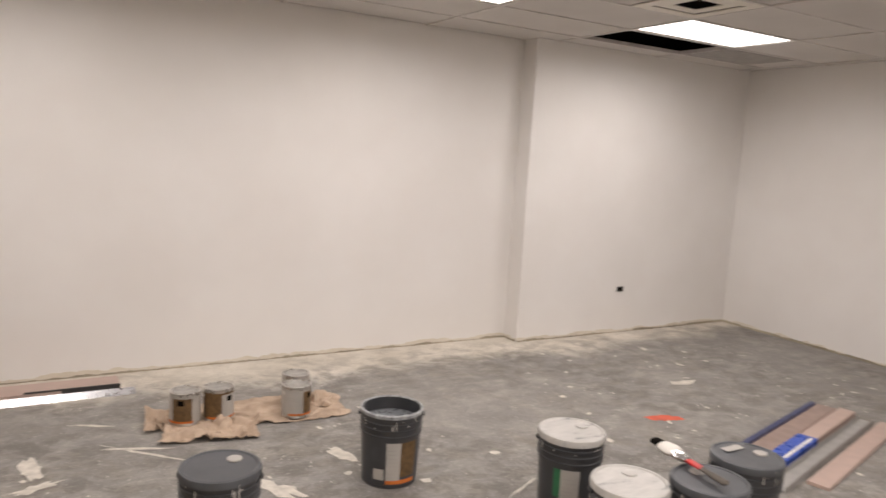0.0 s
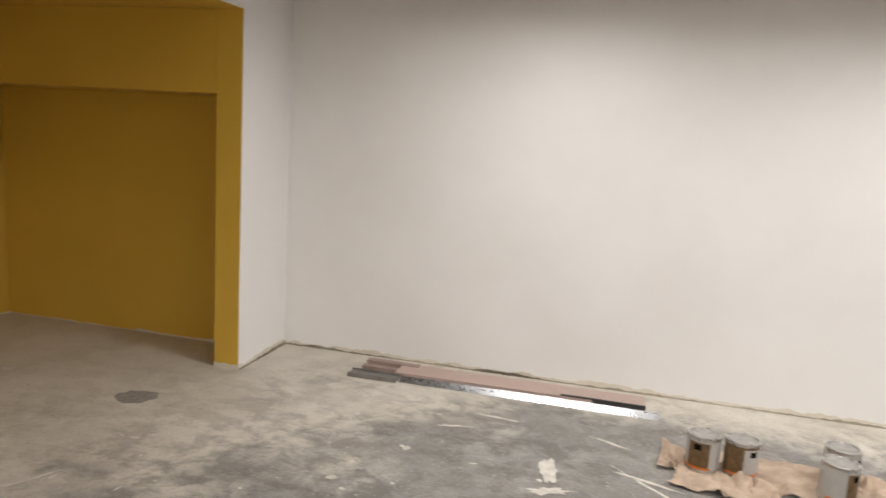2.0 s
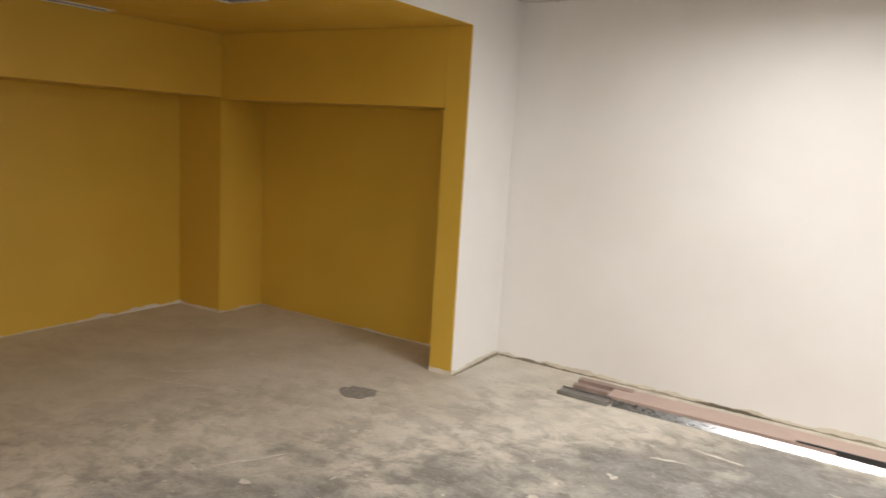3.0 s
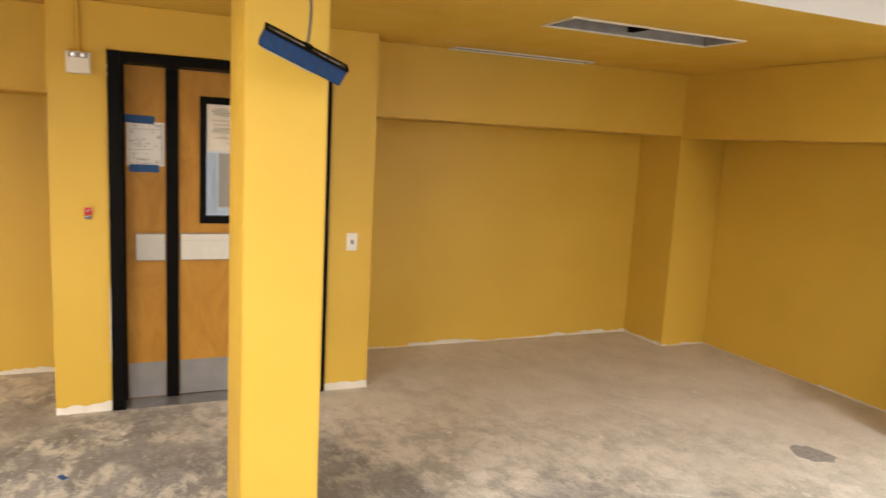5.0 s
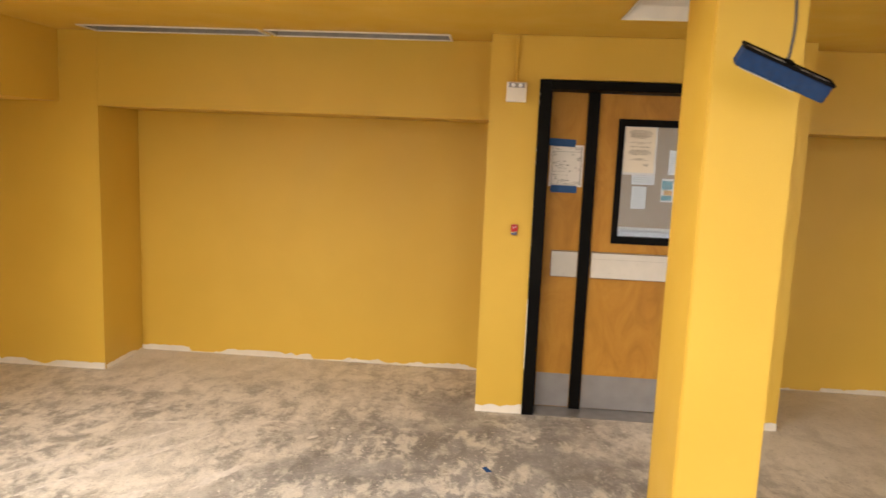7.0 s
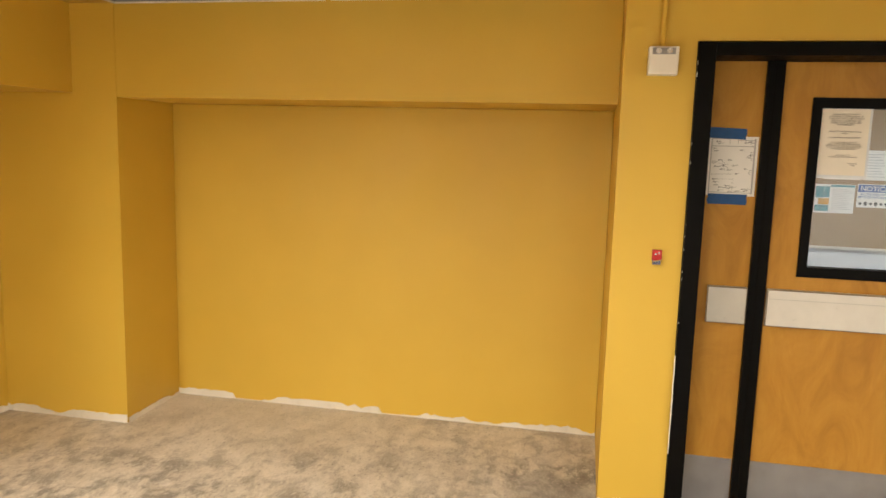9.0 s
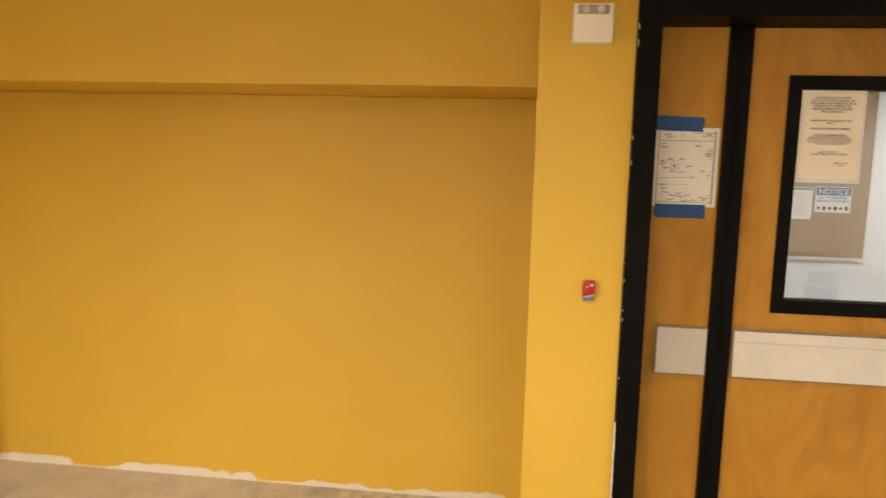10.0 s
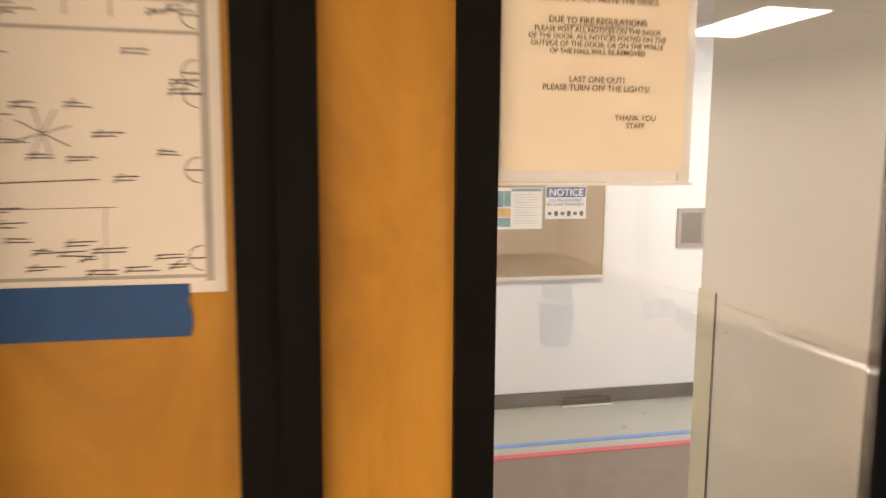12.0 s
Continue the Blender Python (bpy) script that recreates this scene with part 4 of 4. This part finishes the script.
FRONT = -115
LABEL_A = [("label", FRONT - 8, FRONT + 20, 0.045, 0.235, M_LABELWHITE), ("label_print", FRONT + 20, FRONT + 55, 0.06, 0.235, M_LABELBROWN), ("label_stripe", FRONT - 8, FRONT + 55, 0.026, 0.046, M_ORANGE), ("tag", FRONT - 34, FRONT - 12, 0.045, 0.10, M_LABELWHITE)]
LABEL_B = [("label_print", FRONT - 35, FRONT - 22, 0.10, 0.235, M_GREENLABEL), ("label", FRONT - 22, FRONT + 12, 0.04, 0.235, M_LABELWHITE)]
for j in range(7):
    LABEL_A.append(("label_text", FRONT - 5, FRONT + 10 + 3 * (j % 3), 0.075 + 0.02 * j, 0.0795 + 0.02 * j, M_LTINK))
    LABEL_B.append(("label_text", FRONT - 19, FRONT + 2 + 3 * (j % 3), 0.07 + 0.02 * j, 0.0745 + 0.02 * j, M_LTINK))
LABEL_C = [("tag", FRONT + 20, FRONT + 34, 0.18, 0.23, M_LABELWHITE), ("tag", FRONT + 24, FRONT + 30, 0.08, 0.13, M_LABELWHITE)]
M_SPLASHLID = Nodes("paint_splashed_lid")
M_SPLASHLID = M_SPLASHLID.done(M_SPLASHLID.ramp(M_SPLASHLID.noise(11, 8, 0.72, 0.3, (0.5, 1.6, 1)), (0.33, (0.15, 0.155, 0.16)), (0.42, (0.46, 0.45, 0.43)), (0.7, (0.60, 0.58, 0.55))), 0.4)
bucket(pose(0.68, 2.75, 0, 0, 0, 10), M_LID, "charcoal paint bucket with clean grey lid", -35, LABEL_C)
bucket(pose(1.585, 3.11, 0), None, "open charcoal bucket of grey paint, brown label", -25, LABEL_A)
bucket(pose(2.23, 2.52, 0, 0, 0, -8), M_SPLASHLID, "charcoal bucket with white paint-covered lid, green label", -20, LABEL_B)
bucket(pose(2.10, 2.01, 0, 0, 0, 25), M_SPLASHLID, "charcoal bucket with streaked white lid", -50, LABEL_C)
bucket(pose(2.42, 1.89, 0, 0, 0, 60), M_LID, "charcoal bucket with grey lid carrying a brush", -85, LABEL_C)
bucket(pose(2.78, 1.99, 0, 0, 0, -30), M_LID, "charcoal bucket with grey lid and paper tag", 5, LABEL_C)
solid("lid_sticker", [(2.72, 2.83, 2.045, 2.085, 0.3775, 0.3785)], M_LABELWHITE, "white paper sticker on a bucket lid", "sticker", kind="thing")


def paint_can(m, label, front, mat, second):
    """A one-gallon tin with rim, lid groove, label and ears."""
    ob = thing("paint_can", m, label, "paint can", "paint cans on brown paper")
    r, h = 0.083, 0.19
    bm = bmesh.new()
    lathe(bm, [(r - 0.004, 0.0), (r + 0.002, 0.003), (r + 0.002, 0.008), (r, 0.011), (r, h - 0.012), (r + 0.003, h - 0.009), (r + 0.003, h - 0.002), (r - 0.001, h), (r - 0.008, h - 0.002), (r - 0.010, h - 0.008)], 36, close=False)
    part("tin", bm, M_TIN, ob, smooth=True)
    bm = bmesh.new()
    lathe(bm, [(r - 0.0098, h - 0.008), (r - 0.016, h - 0.003), (r - 0.022, h - 0.007), (0.002, h - 0.006)], 36, close=False)
    part("lid", bm, M_CANLID, ob, "dull grey lid", True)
    for a0, a1, z0, z1, mt in ((0, 360, 0.016, h - 0.02, mat), (front, front + 75, 0.03, h - 0.03, second), (front + 20, front + 45, h - 0.07, h - 0.04, M_DARK), (front - 60, front + 80, 0.018, 0.03, M_ORANGE)):
        bm = bmesh.new()
        off = 0.0012 if a1 - a0 == 360 else 0.0022
        lathe(bm, [(r + off, z0), (r + off, z1)], 30 if a1 - a0 == 360 else 10, arc=(a0, a1), close=False)
        part("label", bm, mt, ob, smooth=True)
    for a in (front + 90, front - 90):
        a = radians(a)
        bm = bmesh.new()
        lathe(bm, [(0.010, 0), (0.009, 0.005), (0.002, 0.006)], 12, Matrix.Translation((r * math.cos(a), r * math.sin(a), h - 0.045)) @ Vector((math.cos(a), math.sin(a), 0)).to_track_quat("Z", "Y").to_matrix().to_4x4())
        part("ear", bm, M_TIN, ob, smooth=True)
    return ob


paint_can(pose(0.80, 4.16, 0.014), "white labelled tin paint can on brown paper", -150, M_LABELWHITE, M_LABELBROWN)
paint_can(pose(0.985, 4.16, 0.014), "brown labelled tin paint can on brown paper", -90, M_LABELBROWN, M_LABELWHITE)
paint_can(pose(1.475, 4.25, 0.014), "tin paint can with pale label, behind another", -70, M_LABELWHITE, M_LABELWHITE)
paint_can(pose(1.415, 4.05, 0.014), "pale tin paint can with orange stripe", -80, M_LABELWHITE, M_LABELBROWN)


paint_can(pose(-2.45, 0.465, 0.0), "tin paint can standing beside the column", -20, M_LABELWHITE, M_LABELBROWN)


def rumpled(name, poly_c, size, seed, amp, fold, material, label):
    """A crumpled sheet of paper lying on the floor."""
    bm = bmesh.new()
    nx, ny = 40, 30
    grid = []
    for j in range(ny + 1):
        row = []
        for i in range(nx + 1):
            u, v = i / nx - 0.5, j / ny - 0.5
            e = 1 + 0.16 * noise.noise((u * 3, v * 3, seed))
            x, y = u * size[0] * e, v * size[1] * e
            f = noise.noise((x * 9 + seed, y * 9, seed * 2.0)) + 0.5 * noise.noise((x * 24, y * 24 + seed, 1.0))
            z = 0.004 + max(0.0, amp * (abs(f) + 0.25 * f)) * (1 + fold * max(0, noise.noise((x * 3, y * 3 + seed, 7.0))))
            row.append(bm.verts.new((x + 0.02 * f, y + 0.015 * f, z)))
        grid.append(row)
    for j in range(ny):
        for i in range(nx):
            bm.faces.new((grid[j][i], grid[j][i + 1], grid[j + 1][i + 1], grid[j + 1][i]))
    ob = new(name, to_mesh(name, bm, material))
    ob.matrix_world = poly_c
    ob.modifiers.new("thickness", "SOLIDIFY").thickness = 0.002
    return tagged(ob, label, "paper", "brown paper on the floor")


rumpled("kraft_paper", pose(1.28, 4.2, 0.001, 0, 0, -4), (0.95, 0.42), 3.0, 0.02, 0.3, M_KRAFT, "flat brown paper sheet under paint cans")
rumpled("kraft_paper", pose(0.90, 3.98, 0.004, 0, 0, -12), (0.52, 0.26), 8.0, 0.05, 0.8, M_KRAFT, "crumpled brown paper in front of paint cans")
rumpled("kraft_paper", pose(0.66, 4.22, 0.004, 0, 0, 80), (0.30, 0.13), 5.0, 0.075, 1.0, M_KRAFT, "crumpled brown paper beside paint cans")
rumpled("kraft_paper", pose(1.62, 4.20, 0.004, 0, 0, 60), (0.20, 0.13), 6.0, 0.085, 1.0, M_KRAFT, "crumpled brown paper behind a paint can")

# brush lying across a lid
ob = thing("paint_brush", pose(2.415, 1.93, 0.402, 0, 0, 82) , "used paint brush with red handle on a lid", "brush")
for name, prof, mat, lab in (("handle", [(0.004, -0.14), (0.014, -0.13), (0.013, -0.06), (0.010, -0.03), (0.011, 0.0)], M_CORD, "dark smeared grip"), ("shaft", [(0.0112, 0.0), (0.013, 0.05), (0.012, 0.08)], M_RED, "red handle"), ("ferrule", [(0.0122, 0.08), (0.024, 0.11), (0.026, 0.15)], M_CHROME, "metal ferrule"), ("bristles", [(0.0255, 0.15), (0.032, 0.19), (0.026, 0.24), (0.006, 0.26)], M_PAPER, "white paint-soaked bristles"), ("tip", [(0.02, 0.24), (0.018, 0.30), (0.004, 0.315)], M_DARK, "dark tip")):
    bm = bmesh.new()
    lathe(bm, prof, 16, pose(0, 0, 0, 0, 90, 0) @ Matrix.Diagonal((0.75, 1.5, 1, 1)))
    part(name, bm, mat, ob, lab, True)


# ---- strips and boards on the floor ----
def angle(name, x0, x1, y, leg, z, material, label, flip=1):
    """A metal angle lying on its two edges like a low roof."""
    bm = bmesh.new()
    t = 0.003
    h = leg * 0.707
    sec = [(-h, 0), (0, h), (h, 0), (h - t * 1.4, 0), (0, h - t * 1.4), (-h + t * 1.4, 0)]
    a = [bm.verts.new((x0, y + p, z + q)) for p, q in sec]
    b = [bm.verts.new((x1, y + p, z + q)) for p, q in sec]
    for i in range(6):
        bm.faces.new((a[i], a[(i + 1) % 6], b[(i + 1) % 6], b[i]))
    for v in (a, b):
        bm.faces.new((v[0], v[1], v[4], v[5]))
        bm.faces.new((v[1], v[2], v[3], v[4]))
    return tagged(new(name, to_mesh(name, bm, material)), label, "metal strip", "strips along the wall")


angle("metal_angle", -1.06, 0.61, 4.80, 0.052, 0.001, M_SILVER, "long shiny aluminium angle along the wall")


def plank(name, a, b, width, thick, z, material, label, lip=0.0, wrap=None):
    """A long board or channel from a to b on the floor."""
    d = Vector((b[0] - a[0], b[1] - a[1], 0))
    ob = thing(name, Matrix.Translation((a[0], a[1], z)) @ pose(0, 0, 0, 0, 0, math.degrees(math.atan2(d.y, d.x))), label, "board", "boards and strips on the floor")
    bm = bmesh.new()
    box(bm, 0, d.length, -width / 2, width / 2, 0, thick)
    if lip:
        box(bm, 0, d.length, -width / 2, -width / 2 + 0.004, thick + 0.0003, lip)
        box(bm, 0, d.length, width / 2 - 0.004, width / 2, thick + 0.0003, lip)
    part("board", bm, material, ob)
    if wrap:
        bm = bmesh.new()
        w0, w1 = wrap
        box(bm, w0, w1, -width / 2 - 0.006, width / 2 + 0.006, -0.002, max(lip, thick) + 0.006)
        bevel(bm, 0.004)
        part("wrap", bm, M_BLUEWRAP, ob, "blue plastic wrap")
        box_part("wrap_label", (w0 + 0.03, w1 - 0.03, -width / 2 + 0.012, -width / 2 + 0.03, max(lip, thick) + 0.0062, max(lip, thick) + 0.007), M_PAPER, ob, "white print")
    return ob


plank("metal_channel", (-1.42, 4.785), (-1.08, 4.785), 0.10, 0.02, 0.001, M_DULLMETAL, "dull grey metal channel by the wall", 0.03)
plank("taupe_board", (-1.38, 4.93), (-0.95, 4.93), 0.05, 0.03, 0.001, M_BROWNBOARD, "taupe board end by the wall")
plank("taupe_board", (-1.38, 5.03), (-1.0, 5.03), 0.06, 0.04, 0.001, M_BROWNBOARD, "taupe board end against the wall")
plank("pink_board", (-1.12, 4.95), (0.53, 4.965), 0.20, 0.035, 0.001, M_PINKBOARD, "long pale pink board by the wall")
plank("dark_strip", (0.0, 4.868), (0.53, 4.868), 0.012, 0.045, 0.001, M_BASE, "dark strip beside the aluminium angle")
U = Vector((0.966, 0.26))
V = Vector((-0.26, 0.966))


def stacked(name, u0, u1, v, width, thick, material, label, lip=0.0, wrap=None, z=0.001):
    p0 = Vector((3.35, 2.17)) + U * u0 + V * v
    p1 = Vector((3.35, 2.17)) + U * u1 + V * v
    return plank(name, p0, p1, width, thick, z, material, label, lip, wrap)


stacked("navy_strip", 0.40, 1.55, 0.36, 0.035, 0.045, M_NAVY, "narrow navy strip on the floor")
stacked("taupe_board", 0.42, 1.55, 0.27, 0.12, 0.04, M_BROWNBOARD, "taupe board on the floor")
stacked("pink_board", 0.25, 1.56, 0.145, 0.10, 0.05, M_PINKBOARD, "pale pink board with blue wrap", 0.0, (0.05, 0.55))
stacked("metal_channel", 0.0, 1.55, 0.03, 0.095, 0.012, M_GALV, "grey metal channel on the floor", 0.035)
stacked("pink_board", 0.22, 1.6, -0.10, 0.11, 0.018, M_PINKBOARD, "pale pink board on the floor")

# ---- marks and litter on the floor ----
def blot(name, cx, cy, rx, ry, turn, seed, material, label, thick=0.0016, lobes=26, rough=0.45):
    bm = bmesh.new()
    ring = []
    c, s = math.cos(radians(turn)), math.sin(radians(turn))
    for i in range(lobes):
        a = 2 * math.pi * i / lobes
        k = 1 + rough * noise.noise((math.cos(a) * 2.2 + seed, math.sin(a) * 2.2, seed * 1.7)) + rough * 0.5 * noise.noise((math.cos(a) * 6, math.sin(a) * 6 + seed, 0))
        x, y = rx * k * math.cos(a), ry * k * math.sin(a)
        ring.append(bm.verts.new((cx + c * x - s * y, cy + s * x + c * y, thick)))
    f = bm.faces.new(ring)
    low = bmesh.ops.extrude_face_region(bm, geom=[f])
    bmesh.ops.translate(bm, vec=(0, 0, 0.0004 - thick), verts=[v for v in low["geom"] if isinstance(v, bmesh.types.BMVert)])
    return tagged(new(name, to_mesh(name, bm, material)), label, "floor mark", kind="structure")


blot("floor_mark", 3.58, 3.18, 0.12, 0.045, -20, 2.0, M_REDMARK, "red spray mark on the concrete")
blot("floor_mark", -2.42, 3.88, 0.12, 0.10, 10, 4.0, M_SMEAR, "dark square smear on the concrete", 0.001, 40, 0.3)
for i, (x, y, rx, ry, t) in enumerate(((1.47, 3.44, 0.045, 0.11, 20), (0.03, 3.85, 0.05, 0.12, 5), (0.05, 3.62, 0.09, 0.03, 20), (1.05, 3.2, 0.05, 0.16, 30), (0.53, 3.9, 0.16, 0.012, -20), (-0.3, 4.42, 0.14, 0.012, -8), (0.35, 4.3, 0.10, 0.012, -25), (4.3, 3.66, 0.10, 0.04, 0), (-0.55, 4.2, 0.08, 0.01, 15), (0.9, 3.45, 0.012, 0.18, 35))):
    blot("paint_flake", x, y, rx, ry, t, 10.0 + i, M_FLAKE, "pale dried compound scraped on concrete", 0.0024, 24, 0.8)
# long pale scratches across the concrete
SCRATCHES = [((-3.97, 3.04), (-3.02, 3.38), 0.008), ((-3.56, 3.37), (-3.35, 3.62), 0.008), ((-2.3, 2.7), (-2.15, 2.95), 0.012), ((-2.73, -2.56), (-3.57, -1.83), 0.014), ((-2.79, -2.17), (-3.44, -1.68), 0.02),
             ((-3.64, -2.04), (-3.68, -1.87), 0.012), ((-2.91, -1.45), (-3.2, -1.3), 0.03), ((0.40, 3.97), (0.72, 3.67), 0.009), ((2.02, 2.69), (2.28, 2.81), 0.007), ((-2.6, -1.9), (-2.9, -1.6), 0.03)]
for i, (a, b, w) in enumerate(SCRATCHES):
    d = Vector((b[0] - a[0], b[1] - a[1]))
    blot("floor_scratch", (a[0] + b[0]) / 2, (a[1] + b[1]) / 2, d.length / 2, w, math.degrees(math.atan2(d.y, d.x)), 30.0 + i, M_FLAKE, "pale scratch across the concrete", 0.0014, 40, 0.9)
bm = bmesh.new()
rnd = random.Random(11)
for _ in range(2600):
    x, y = rnd.uniform(-4.3, 6.2), rnd.uniform(-3.0, 5.0)
    if noise.noise((x * 0.8, y * 0.8, 3.3)) < rnd.uniform(-0.3, 0.4):
        continue
    r = rnd.choice((0.005, 0.006, 0.007, 0.009, 0.012, 0.016, 0.022, 0.03)) * rnd.uniform(0.7, 1.3)
    e, t = rnd.uniform(0.25, 1.0), rnd.uniform(0, 3.14)
    k = rnd.randint(5, 8)
    pts = []
    for i in range(k):
        a = 6.283 * i / k
        q = r * rnd.uniform(0.6, 1.3)
        px, py = q * math.cos(a), q * e * math.sin(a)
        pts.append((x + px * math.cos(t) - py * math.sin(t), y + px * math.sin(t) + py * math.cos(t)))
    top = [bm.verts.new((*p, 0.0022)) for p in pts]
    bot = [bm.verts.new((*p, 0.0003)) for p in pts]
    bm.faces.new(top)
    for i in range(k):
        bm.faces.new((bot[i], bot[(i + 1) % k], top[(i + 1) % k], top[i]))
tagged(new("paint_flecks", to_mesh("paint_flecks", bm, M_FLAKE)), "pale flecks of dried compound on concrete", "flecks", kind="stuff")
